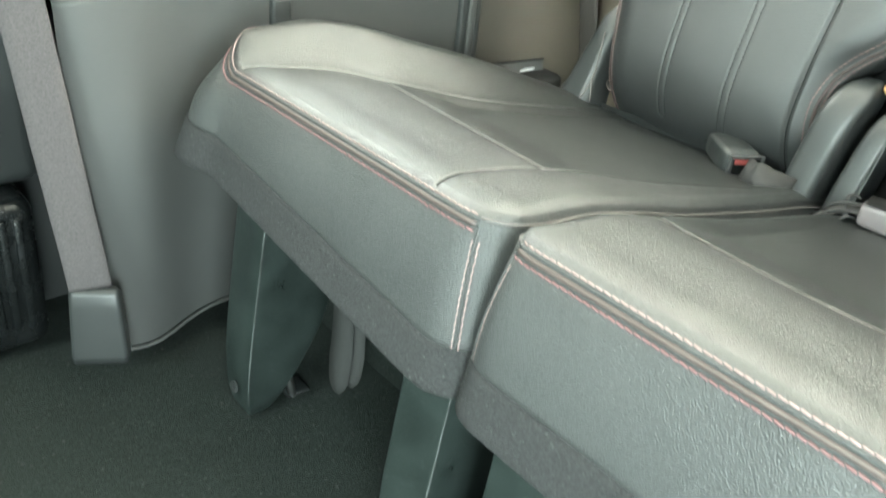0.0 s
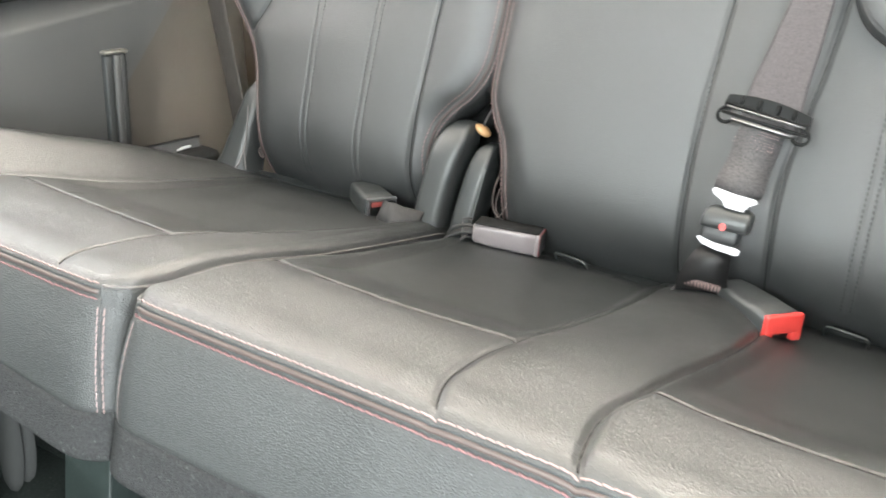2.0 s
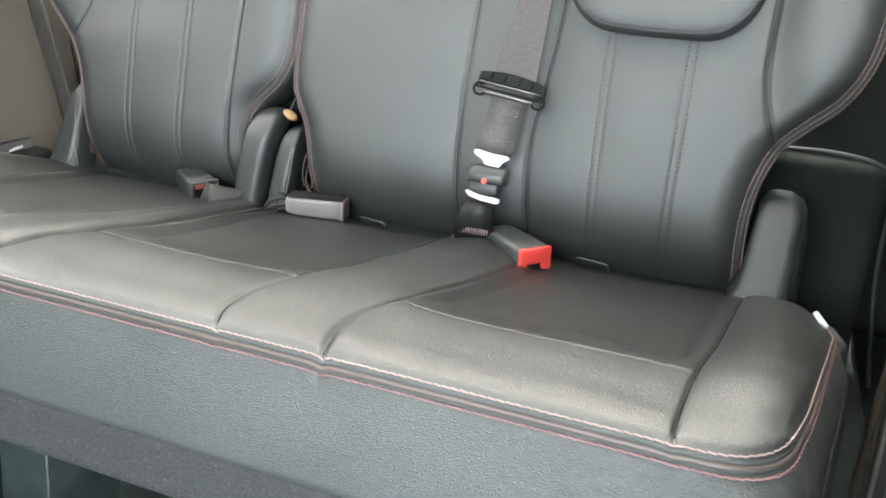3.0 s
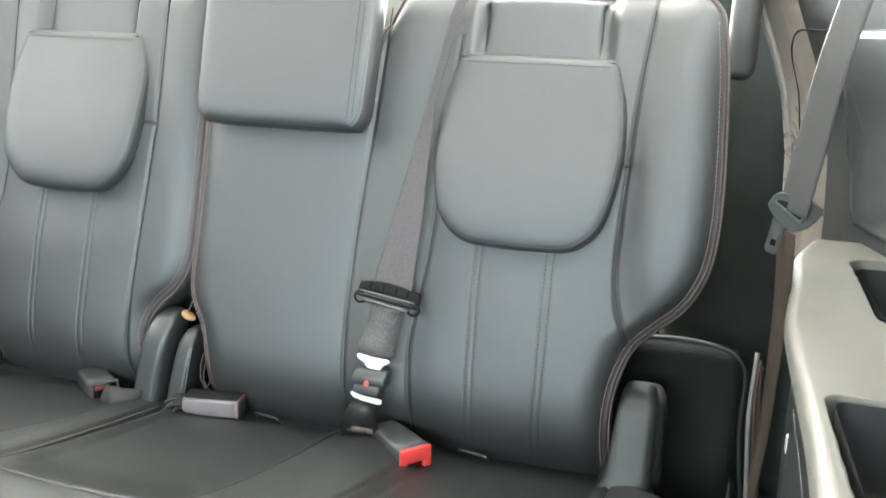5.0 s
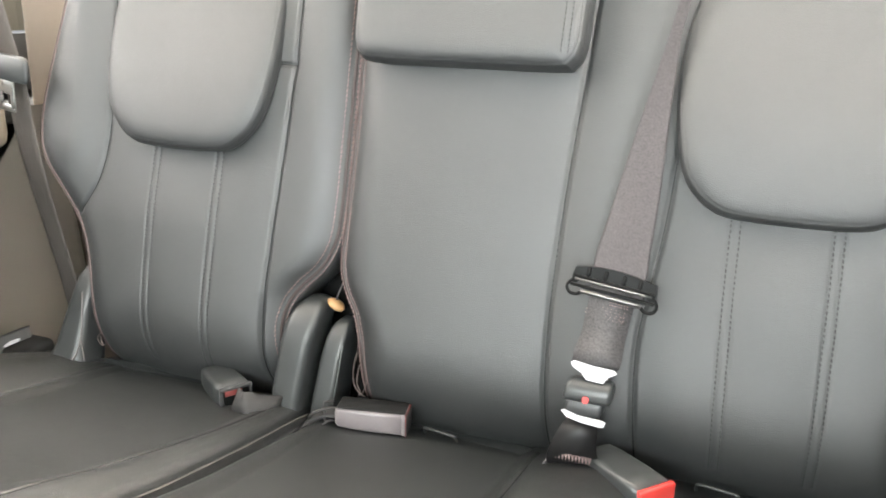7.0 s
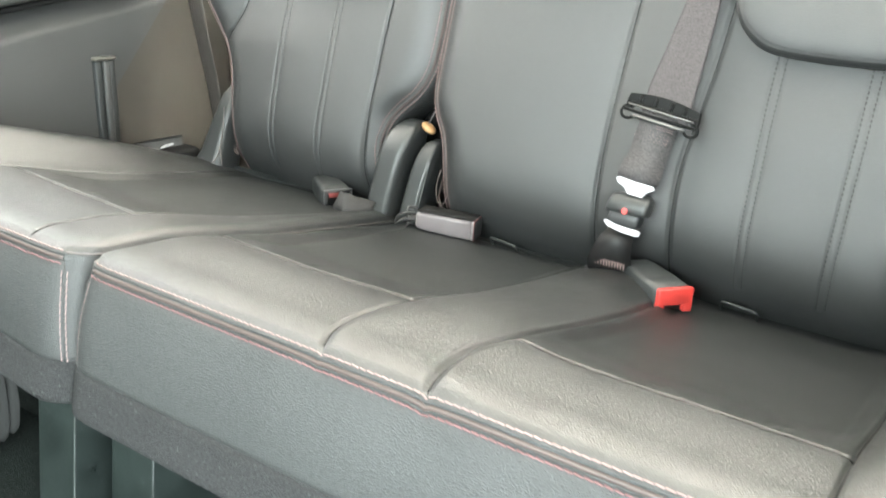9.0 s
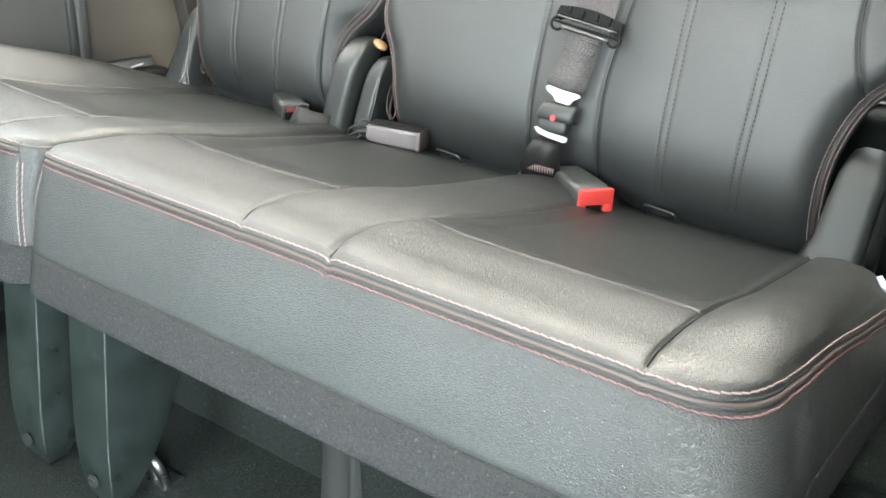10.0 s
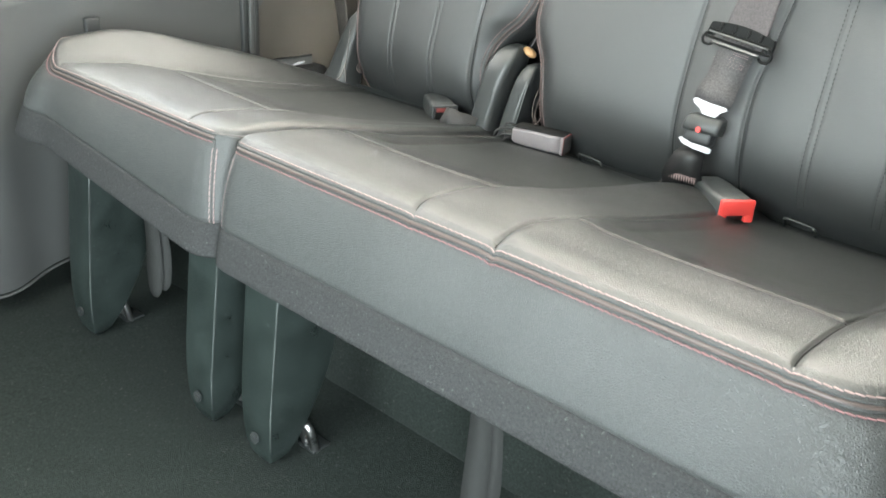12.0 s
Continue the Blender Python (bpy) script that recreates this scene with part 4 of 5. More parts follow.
# beside the wide seat's outer side
hinge_cover(seat_wide, [(0.285, 0.683, 0.535, 0.030, 0.046), (0.33, 0.683, 0.545, 0.028, 0.044), (0.375, 0.684, 0.558, 0.026, 0.040), (0.396, 0.684, 0.563, 0.023, 0.034), (0.406, 0.684, 0.566, 0.017, 0.026), (0.410, 0.684, 0.568, 0.009, 0.016)], "black hinge body", 0.5, QUARTER)
hinge_cover(seat_wide, [(0.300, 0.670, 0.500, 0.036, 0.050), (0.312, 0.670, 0.504, 0.031, 0.048), (0.330, 0.673, 0.511, 0.027, 0.046), (0.38, 0.675, 0.524, 0.025, 0.042), (0.404, 0.676, 0.530, 0.0235, 0.038), (0.416, 0.676, 0.534, 0.018, 0.030), (0.4215, 0.676, 0.536, 0.010, 0.018)], "black plastic hinge cover", 0.5, DARK_TRIM)
# beside the single seat's outer side
hinge_cover(seat_single, [(0.295, -0.345, 0.485, 0.034, 0.03), (0.310, -0.342, 0.490, 0.031, 0.03), (0.335, -0.338, 0.50, 0.022, 0.028), (0.38, -0.333, 0.515, 0.017, 0.026), (0.42, -0.328, 0.530, 0.014, 0.024), (0.436, -0.326, 0.536, 0.008, 0.014)], "black plastic hinge cover")
# in the split
hinge_cover(seat_single, [(0.270, -0.0180, 0.494, 0.0185, 0.034), (0.300, -0.0160, 0.498, 0.0185, 0.034), (0.340, -0.0125, 0.505, 0.0190, 0.033), (0.375, -0.0085, 0.511, 0.0195, 0.032), (0.398, -0.0055, 0.516, 0.0200, 0.031), (0.412, -0.0030, 0.520, 0.0200, 0.029), (0.423, -0.0005, 0.524, 0.0185, 0.025), (0.431, 0.0015, 0.527, 0.0155, 0.020), (0.436, 0.0025, 0.529, 0.0110, 0.013), (0.4378, 0.0030, 0.530, 0.0050, 0.006)], "black plastic hinge cover with a rounded top", 0.48)
hinge_cover(seat_wide, [(0.285, 0.0260, 0.504, 0.0140, 0.028), (0.330, 0.0300, 0.511, 0.0135, 0.028), (0.375, 0.0350, 0.520, 0.0130, 0.026), (0.394, 0.0375, 0.525, 0.0125, 0.024), (0.405, 0.0390, 0.528, 0.0112, 0.020), (0.412, 0.0400, 0.530, 0.0085, 0.014), (0.415, 0.0405, 0.531, 0.0050, 0.008)], "slim black plastic hinge cover", 0.42)
bm = bmesh.new()
tube(bm, curve_points([(0.0490, 0.502, 0.392), (0.0465, 0.494, 0.360), (0.0430, 0.486, 0.325), (0.0415, 0.480, 0.306)], 14), 0.0011, 6)
part("worn_edge", bm, EDGE_TONE, seat_wide, "pale line along the edge")
bm = bmesh.new()
bmesh.ops.create_uvsphere(bm, u_segments=14, v_segments=8, radius=0.0098, matrix=pose(0.0265, 0.530, 0.4300, 0, 30, 0) @ Matrix.Diagonal((1.20, 1.0, 0.55, 1)))
part("hinge_pin", bm, AMBER, seat_single, "amber plastic cap")
bm = bmesh.new()
tube(bm, curve_points([(0.0260, 0.530, 0.434), (0.029, 0.534, 0.446), (0.034, 0.540, 0.460)], 8), 0.0011, 6)
part("release_cord", bm, PALE_WEBBING, seat_single, "thin pale cord")
# added black sheet behind the split, in place of shade in the gap
bm = bmesh.new()
loft(bm, [[tuple(on_back(a, z, f)) for a, f in ((-0.045, -0.097), (0.085, -0.097), (0.085, -0.103), (-0.045, -0.103))] for z in (0.27, 0.45, 0.65, 0.83)])
part("gap_flap", bm, SEAL, seat_single, "added black sheet standing for shade in the split", smooth=False)
# black corner piece where the outer side padding ends
bm = bmesh.new()
box(bm, (-0.430, 0.440, 0.262), (-0.386, 0.505, 0.3290), 0.010, 4)
part("end_cap", bm, SEAL, seat_single, "black plastic corner piece")
# pale edges of the hinge covers, loose thread ends at the foot of the backrests
for line in (((-0.326, 0.4975, 0.404), (-0.321, 0.4885, 0.379), (-0.319, 0.4805, 0.350), (-0.320, 0.4705, 0.329), (-0.320, 0.462, 0.3235)), ((-0.318, 0.4785, 0.344), (-0.3155, 0.4775, 0.332), (-0.313, 0.4765, 0.318))):
    bm = bmesh.new()
    tube(bm, curve_points(line, 16), 0.0011, 6)
    part("worn_edge", bm, WELT, seat_single, "pale edge line")
for line in (((-0.302, 0.500, 0.352), (-0.307, 0.497, 0.345), (-0.303, 0.495, 0.338), (-0.297, 0.495, 0.335)), ((-0.304, 0.499, 0.346), (-0.300, 0.496, 0.339), (-0.294, 0.494, 0.337))):
    bm = bmesh.new()
    tube(bm, curve_points(line, 12), 0.0007, 5)
    part("thread_end", bm, CUSHION_PIPING, seat_single, "loose thread end")
for line in (((0.066, 0.505, 0.385), (0.062, 0.502, 0.365), (0.064, 0.500, 0.347), (0.072, 0.498, 0.338), (0.080, 0.497, 0.335)), ((0.069, 0.504, 0.370), (0.067, 0.501, 0.350), (0.073, 0.498, 0.340)), ((0.080, 0.500, 0.352), (0.077, 0.497, 0.341), (0.071, 0.496, 0.336))):
    bm = bmesh.new()
    tube(bm, curve_points(line, 14), 0.0008, 5)
    part("thread_end", bm, CUSHION_PIPING, seat_wide, "loose thread end")
settle(seat_wide)
settle(seat_single)

# ---- belts and buckles ----


def buckle(at, turn, length, wide, high, label, red, mat=BUCKLE_GREY):
    """A belt buckle on a short stalk: a housing with a press button at its end."""
    root = thing("seat_belt_buckle", at, label, "seat belt buckle", "buckles")
    m = pose(*at, *turn)
    bm = bmesh.new()
    secs = []
    for s, kx, kz in ((0.0, 0.72, 0.72), (0.04, 0.84, 0.86), (0.2, 0.92, 0.95), (0.6, 1.0, 1.0), (0.93, 1.0, 1.0)):
        secs.append([m @ Vector((s * length, p, q)) for p, q in rounded(0, high / 2, wide / 2 * kx, high / 2 * kz, high * 0.2, 4)])
    loft(bm, secs)
    part("housing", bm, mat, root)
    if mat is PALE_BUCKLE:
        bm = bmesh.new()
        box(bm, (length * 0.03, -wide * 0.44, high * 0.985), (length * 0.97, wide * 0.44, high * 1.03), 0.0006, 1, m)
        part("top_cover", bm, SEAL, root, "dark top face")
    bm = bmesh.new()
    e = length * 0.925
    if red:
        box(bm, (e, -wide / 2, high * 0.30), (length, wide / 2, high), 0.002, 2, m)
        box(bm, (e, -wide / 2, 0.0), (length, -wide / 2 + wide * 0.22, high * 0.45), 0.0015, 2, m)
        box(bm, (e, wide / 2 - wide * 0.26, 0.0), (length, wide / 2, high * 0.45), 0.0015, 2, m)
        part("button", bm, BUCKLE_RED, root, "bright red release button")
    else:
        box(bm, (e, -wide / 2 * 0.99, high * 0.02), (length * 0.985, wide / 2 * 0.99, high * 0.99), 0.0015, 2, m)
        part("end_cap", bm, mat if mat is PALE_BUCKLE else LATCH_BLACK, root)
        if mat is not PALE_BUCKLE:
            bm = bmesh.new()
            for lo, hi in (((-0.5, 0.0), (0.5, 0.13)), ((-0.5, 0.87), (0.5, 1.0)), ((-0.5, 0.13), (-0.40, 0.87)), ((0.40, 0.13), (0.5, 0.87))):
                box(bm, (e, wide * lo[0], high * lo[1]), (length * 1.01, wide * hi[0], high * hi[1]), 0.0010, 2, m)
            part("mouth_rim", bm, BUCKLE_GREY, root, "grey rim round the open mouth")
        bm = bmesh.new()
        if mat is PALE_BUCKLE:
            box(bm, (length * 0.983, -wide / 2 * 1.005, 0.0), (length * 0.993, wide / 2 * 1.005, high * 1.01), 0.0006, 1, m)
        else:
            box(bm, (length * 0.92, -wide * 0.36, high * 0.60), (length * 0.990, wide * 0.20, high * 0.86), 0.0012, 2, m)
        part("button", bm, DULL_RED, root, "red release button edge")
        if mat is PALE_BUCKLE:
            bm = bmesh.new()
            box(bm, (length * 0.985, -wide * 0.47, high * 0.05), (length * 1.0, wide * 0.47, high * 0.95), 0.001, 2, m)
            part("end_face", bm, BUCKLE_GREY, root)
    bm = bmesh.new()
    c = [m @ Vector(v) for v in ((0.01, 0, high * 0.45), (-0.012, 0.002, high * 0.40), (-0.028, 0.004, high * 0.1), (-0.042, 0.01, -high * 0.4))]
    c = curve_points([tuple(v) for v in c], 14)
    ribbon(bm, c, np.tile(np.array(m.to_3x3() @ Vector((0, 1, 0))), (14, 1)), 0.018, 0.003)
    part("stalk", bm, WEBBING, root, "dark webbing stalk")
    settle(root)
    return root


buckle((0.3520, 0.4770, 0.3175), (0, -1, -41), 0.094, 0.043, 0.028, "dark grey belt buckle with red button on the cushion", True, PLASTIC)
buckle((0.0610, 0.4640, 0.3135), (0, 0, 11), 0.083, 0.032, 0.027, "pale grey belt buckle lying at the foot of the backrest", False, PALE_BUCKLE)
buckle((-0.1290, 0.4960, 0.3120), (0, 2, -33), 0.072, 0.040, 0.029, "dark grey belt buckle with a creased webbing stalk", False, DARK_TRIM)
root = thing("belt_stub", (-0.05, 0.475, 0.30), "creased dark webbing stub beside a belt buckle", "belt webbing")
bm = bmesh.new()
c = curve_points([(-0.066, 0.452, 0.327), (-0.059, 0.443, 0.330), (-0.050, 0.437, 0.328), (-0.041, 0.437, 0.328), (-0.031, 0.441, 0.323), (-0.023, 0.449, 0.318), (-0.017, 0.460, 0.311)], 24)
ribbon(bm, c, np.array([(0.12 * math.sin(k * 0.9), 0.45 + 0.25 * math.sin(k * 0.55), 0.8) for k in range(24)]), np.linspace(0.022, 0.042, 24), 0.0022)
part("webbing", bm, WEBBING, root)
settle(root)

# middle shoulder belt with its latch plate and mini buckle, hanging down the backrest
belt = thing("shoulder_belt", (0.345, 0.50, 0.33), "grey shoulder belt with latch hanging down the backrest", "seat belt", "belts")
bm = bmesh.new()
c = curve_points([on_back(0.3575, 0.500, 0.023), on_back(0.359, 0.535, 0.021), on_back(0.3635, 0.570, 0.020), on_back(0.3685, 0.612, 0.020), on_back(0.3735, 0.660, 0.021), on_back(0.3790, 0.705, 0.022), on_back(0.3850, 0.752, 0.023), on_back(0.396, 0.808, 0.025), on_back(0.410, 0.870, 0.028), on_back(0.416, 0.900, 0.012), on_back(0.416, 0.912, -0.03)], 70)
# the webbing gathers into a narrow fold beside the head restraint
ribbon(bm, c, np.tile((1.0, -0.05, -0.10), (70, 1)), np.interp(c[:, 2], [0.50, 0.535, 0.57, 0.612, 0.66, 0.705, 0.755, 0.80, 0.90], [0.054, 0.053, 0.047, 0.040, 0.030, 0.020, 0.011, 0.010, 0.016]), 0.0020, 9)
part("webbing", bm, PALE_WEBBING, belt, "grey woven webbing")
# stitched lower length
bm = bmesh.new()
c = curve_points([on_back(0.356, 0.505, 0.026), on_back(0.3535, 0.485, 0.026), on_back(0.351, 0.462, 0.028), on_back(0.3490, 0.444, 0.0345), on_back(0.3475, 0.434, 0.034), on_back(0.347, 0.428, 0.028)], 24)
ribbon(bm, c, np.tile((1.0, 0.1, -0.13), (24, 1)), np.interp(np.linspace(0, 1, 24), [0, 0.45, 0.62, 0.82, 0.93, 1], [0.044, 0.043, 0.047, 0.046, 0.036, 0.022]), 0.0030)
part("lower_webbing", bm, FLECKED_WEBBING, belt, "dark stitched webbing end")


m = Matrix.Translation(Vector(on_back(0.3545, 0.507, 0.024))) @ Matrix.Rotation(-math.atan(RISE), 4, "X") @ Matrix.Rotation(radians(7), 4, "Y")
bm = bmesh.new()
top = curve_points([(-0.040, 0.012), (-0.02, 0.0155), (0.0, 0.0168), (0.02, 0.0155), (0.040, 0.012)], 17)
ring = [(a, b) for a, b in top] + [(0.0415, 0.004), (0.0410, -0.004), (0.036, -0.004)] + [(a, 0.000) for a in np.linspace(0.032, -0.032, 9)] + [(-0.036, -0.004), (-0.0410, -0.004), (-0.0415, 0.004)]
loft(bm, [[m @ Vector((a, y, b)) for a, b in ring] for y in (-0.004, 0.004)])
part("latch_frame", bm, LATCH_BLACK, belt, "black latch frame", smooth=False)
bm = bmesh.new()
box(bm, (-0.042, -0.0060, -0.0075), (0.042, -0.0025, -0.0045), 0.0012, 2, m)
box(bm, (-0.040, -0.0065, 0.0020), (0.040, -0.003, 0.0045), 0.0010, 2, m)
for a in (-0.026, -0.009, 0.009, 0.025):
    box(bm, (a - 0.0018, -0.0062, 0.0045), (a + 0.0018, -0.003, 0.0140), 0.0006, 1, m)
part("latch_ribs", bm, LATCH_BLACK, belt)
for side in (-1, 1):
    bm = bmesh.new()
    tube(bm, curve_points([m @ Vector((side * p, -0.004, r)) for p, r in ((0.036, 0.000), (0.042, -0.003), (0.0445, -0.009), (0.041, -0.0145), (0.034, -0.0150), (0.030, -0.012))], 20), 0.0017, 8)
    part("latch_hook", bm, LATCH_BLACK, belt)
bm = bmesh.new()
tube(bm, [m @ Vector((a, -0.0070, 0.0006)) for a in np.linspace(-0.038, 0.038, 6)], 0.0012, 8)
part("latch_edge", bm, DARK_STEEL, belt, "steel edge")
bm = bmesh.new()
tube(bm, [m @ Vector((a, -0.0066, -0.0105)) for a in np.linspace(-0.030, 0.030, 6)], 0.0020, 8)
part("latch_bar", bm, DARK_STEEL, belt, "steel bar")
rng = np.random.default_rng(4)
dots = [np.array([m @ Vector((a + rng.uniform(-0.001, 0.001), -0.0040, -0.021 - 0.0026 * k + 0.0012 * math.sin(3 * a))) for a in np.linspace(-0.019, 0.019, 24)]) for k in range(5)]
stitches("webbing_texture", dots, THREAD, belt, length=0.0009, gap=0.0034, radius=0.00035, label="pale woven flecks")
stitches("webbing_stitching", [np.array([m @ Vector((a, -0.0032, z)) for a in np.linspace(-0.020, 0.020, 20)]) for z in (-0.0145, -0.0170)] + [np.array([m @ Vector((a, -0.0036, -0.026 - 0.004 * k)) for a in np.linspace(c0, c0 + 0.006, 6)]) for k in range(2) for c0 in (-0.021, 0.013)], THREAD, belt, length=0.0016, gap=0.0012, label="pale thread")


def plate(name, ctrl, f, thick, mat, label=""):
    """A flat piece on the belt: outline (x, z) in metres on the backrest, with depth."""
    bm = bmesh.new()
    loft(bm, [[tuple(p) for p in on_back(np.array([a for a, _ in ctrl]), np.array([b for _, b in ctrl]), f + thick * s)] for s in (0.0, 0.75, 1.0)])
    return part(name, bm, mat, belt, label, smooth=False)


plate("tongue", [(0.3235, 0.4315), (0.3265, 0.4345), (0.345, 0.4312), (0.366, 0.4300), (0.3690, 0.4270), (0.361, 0.4222), (0.357, 0.4160), (0.340, 0.4170), (0.335, 0.4230), (0.326, 0.4275)], 0.0335, 0.003, WHITE_PLASTIC, "bright white tongue")
bm = bmesh.new()
secs = []
for z, hx, cx, f0, f1 in ((0.4175, 0.016, 0.3460, 0.018, 0.030), (0.4150, 0.0215, 0.3450, 0.016, 0.035), (0.4100, 0.0232, 0.3440, 0.014, 0.0385), (0.3990, 0.0236, 0.3425, 0.014, 0.0405), (0.3955, 0.0228, 0.3420, 0.014, 0.0380)):
    secs.append([tuple(on_back(p, z, q)) for p, q in rounded(cx, (f0 + f1) / 2, hx, (f1 - f0) / 2, 0.005, 4)])
loft(bm, secs)
part("mini_buckle", bm, PLASTIC, belt, "small black buckle body")
bm = bmesh.new()
loft(bm, [[tuple(on_back(p, z, q)) for p, q in rounded(cx, (f0 + f1) / 2, hx, (f1 - f0) / 2, 0.004, 4)] for z, hx, cx, f0, f1 in ((0.3975, 0.0165, 0.3415, 0.013, 0.0335), (0.3950, 0.0180, 0.3412, 0.013, 0.0350), (0.3850, 0.0185, 0.3398, 0.013, 0.0350), (0.3810, 0.0170, 0.3390, 0.013, 0.0320))])
part("buckle_foot", bm, BUCKLE_GREY, belt, "grey buckle foot")
plate("release_dot", [(0.3425 + 0.0036 * math.cos(k * math.pi / 5), 0.3985 + 0.0036 * math.sin(k * math.pi / 5)) for k in range(10)], 0.0385, 0.0030, BUCKLE_RED, "red release dot")
plate("lower_tongue", [(0.3190, 0.3835), (0.3220, 0.3852), (0.336, 0.3815), (0.358, 0.3805), (0.3635, 0.3790), (0.3625, 0.3745), (0.358, 0.3735), (0.340, 0.3750), (0.325, 0.3780)], 0.0325, 0.003, WHITE_PLASTIC, "bright white lower tongue")
bm = bmesh.new()
c = curve_points([on_back(0.3395, 0.377, 0.024), on_back(0.3385, 0.366, 0.031), on_back(0.3355, 0.352, 0.030), on_back(0.3335, 0.338, 0.024), on_back(0.333, 0.325, 0.010)], 18)
ribbon(bm, c, np.tile((1.0, 0.15, 0.08), (18, 1)), np.interp(np.linspace(0, 1, 18), [0, 0.22, 0.5, 0.75, 1], [0.026, 0.036, 0.044, 0.052, 0.052]), 0.004)
part("anchor_webbing", bm, BLACK_WEBBING, belt, "dark bunched webbing")
stitches("anchor_stitching", [np.array([on_back(0.3165 + 0.0034 * k + a, 0.341, 0.0290), on_back(0.3165 + 0.0034 * k + b, 0.330, 0.0245)]) for k in range(11) for a, b in ((0.0, 0.0016), (0.0022, 0.0003))], THREAD, belt, length=0.009, gap=0.001, radius=0.0005, label="pale thread")
bm = bmesh.new()
tube(bm, curve_points([on_back(0.316, 0.338, 0.02), on_back(0.308, 0.328, 0.018), on_back(0.300, 0.318, 0.016)], 8), 0.0012, 6)
part("cord", bm, PALE_WEBBING, belt, "pale cord end")
settle(belt)

# wire anchors in the crease
for x in (0.174, 0.474):
    bm = bmesh.new()
    tube(bm, curve_points([(x - 0.021, 0.5070, 0.2978), (x - 0.020, 0.4950, 0.3113), (x - 0.013, 0.4900, 0.3153), (x + 0.010, 0.4860, 0.3153), (x + 0.018, 0.4870, 0.3138), (x + 0.021, 0.4900, 0.3088), (x + 0.021, 0.4940, 0.2958)], 30), 0.0017, 8)
    hook = tagged(part("child_seat_anchor", bm, DARK_TRIM), "black wire child seat anchor in the crease", "child seat anchor", "child seat anchors")
    # paler end piece puts the wire's glint into its colour
    bm = bmesh.new()
    tube(bm, curve_points([(x + 0.017, 0.4865, 0.3143), (x + 0.0205, 0.4890, 0.3103), (x + 0.0212, 0.4920, 0.3038)], 8), 0.0019, 8)
    part("worn_end", bm, DARK_STEEL, hook, "paler steel end in place of a glint")

cable = thing("release_cable", (0.042, 0.470, 0.311), "tangled thin grey release cables beside the belt buckle", "cable")
for a, b, c, r in (((0.059, 0.468, 0.331), (0.037, 0.452, 0.328), (0.025, 0.462, 0.314), 0.0018), ((0.057, 0.466, 0.323), (0.041, 0.456, 0.319), (0.033, 0.466, 0.311), 0.0016), ((0.053, 0.472, 0.336), (0.045, 0.460, 0.336), (0.049, 0.456, 0.318), 0.0016), ((0.058, 0.462, 0.318), (0.047, 0.452, 0.315), (0.031, 0.454, 0.312), 0.0014)):
    bm = bmesh.new()
    tube(bm, curve_points([a, tuple((np.array(a) + np.array(b)) / 2 + np.array((0, -0.002, 0.003))), b, c], 16), r, 6)
    part("cable", bm, WEBBING, cable)
settle(cable)

# floor strikers behind the legs
for x, y in ((-0.360, 0.050), (-0.051, 0.043), (0.078, 0.046)):
    root = thing("floor_striker", (x, y, 0.0), "bright steel seat striker loop on the floor", "striker", "strikers")
    bm = bmesh.new()
    tube(bm, curve_points([(x - 0.004, y + 0.006, -0.004), (x - 0.006, y + 0.002, 0.018), (x + 0.001, y - 0.004, 0.037), (x + 0.011, y - 0.004, 0.034), (x + 0.015, y, 0.014), (x + 0.015, y + 0.003, -0.004)], 24), 0.0058, 10)
    part("loop", bm, STEEL, root)
    bm = bmesh.new()
    box(bm, (x - 0.010, y - 0.004, -0.003), (x + 0.020, y + 0.025, 0.002), 0.0015)
    part("base_plate", bm, DARK_TRIM, root)
    settle(root)

# ---- left side ----
lbelt = thing("shoulder_belt", (-0.38, 0.53, 0.40), "dark grey shoulder belt hanging beside the single seat", "seat belt", "belts")
bm = bmesh.new()
c = curve_points([(-0.385, 0.55, 0.32), (-0.400, 0.55, 0.40), (-0.413, 0.548, 0.46), (-0.4215, 0.545, 0.506), (-0.430, 0.540, 0.57), (-0.437, 0.54, 0.62), (-0.444, 0.54, 0.68), (-0.465, 0.54, 0.765), (-0.50, 0.545, 0.92), (-0.54, 0.55, 1.10)], 40)
ribbon(bm, c, np.tile((1.0, -0.35, 0.0), (40, 1)), np.interp(c[:, 2], [0.32, 0.40, 0.46, 0.55, 0.62, 0.70, 1.1], [0.044, 0.048, 0.052, 0.057, 0.061, 0.062, 0.062]), 0.0015)
part("webbing", bm, WARM_WEBBING, lbelt)
m = pose(-0.434, 0.520, 0.684, 0, 4, -12)
bm = bmesh.new()
loft(bm, [[m @ Vector((a, y, b)) for a, b in rounded(0, 0.0, 0.050 * k, 0.017 * k, 0.009, 4)] for y, k in ((0.005, 0.9), (0.0, 1.0), (-0.005, 0.92))])
part("tongue_grip", bm, PLASTIC, lbelt, "black tongue grip")
bm = bmesh.new()
for lo, hi in (((-0.017, -0.002, -0.052), (-0.009, 0.001, -0.012)), ((0.009, -0.002, -0.052), (0.017, 0.001, -0.012)), ((-0.017, -0.002, -0.034), (0.017, 0.001, -0.012)), ((-0.017, -0.002, -0.056), (0.017, 0.001, -0.047))):
    box(bm, lo, hi, 0.0008, 1, m)
part("tongue_plate", bm, STEEL, lbelt, "bright steel tongue plate")
settle(lbelt)


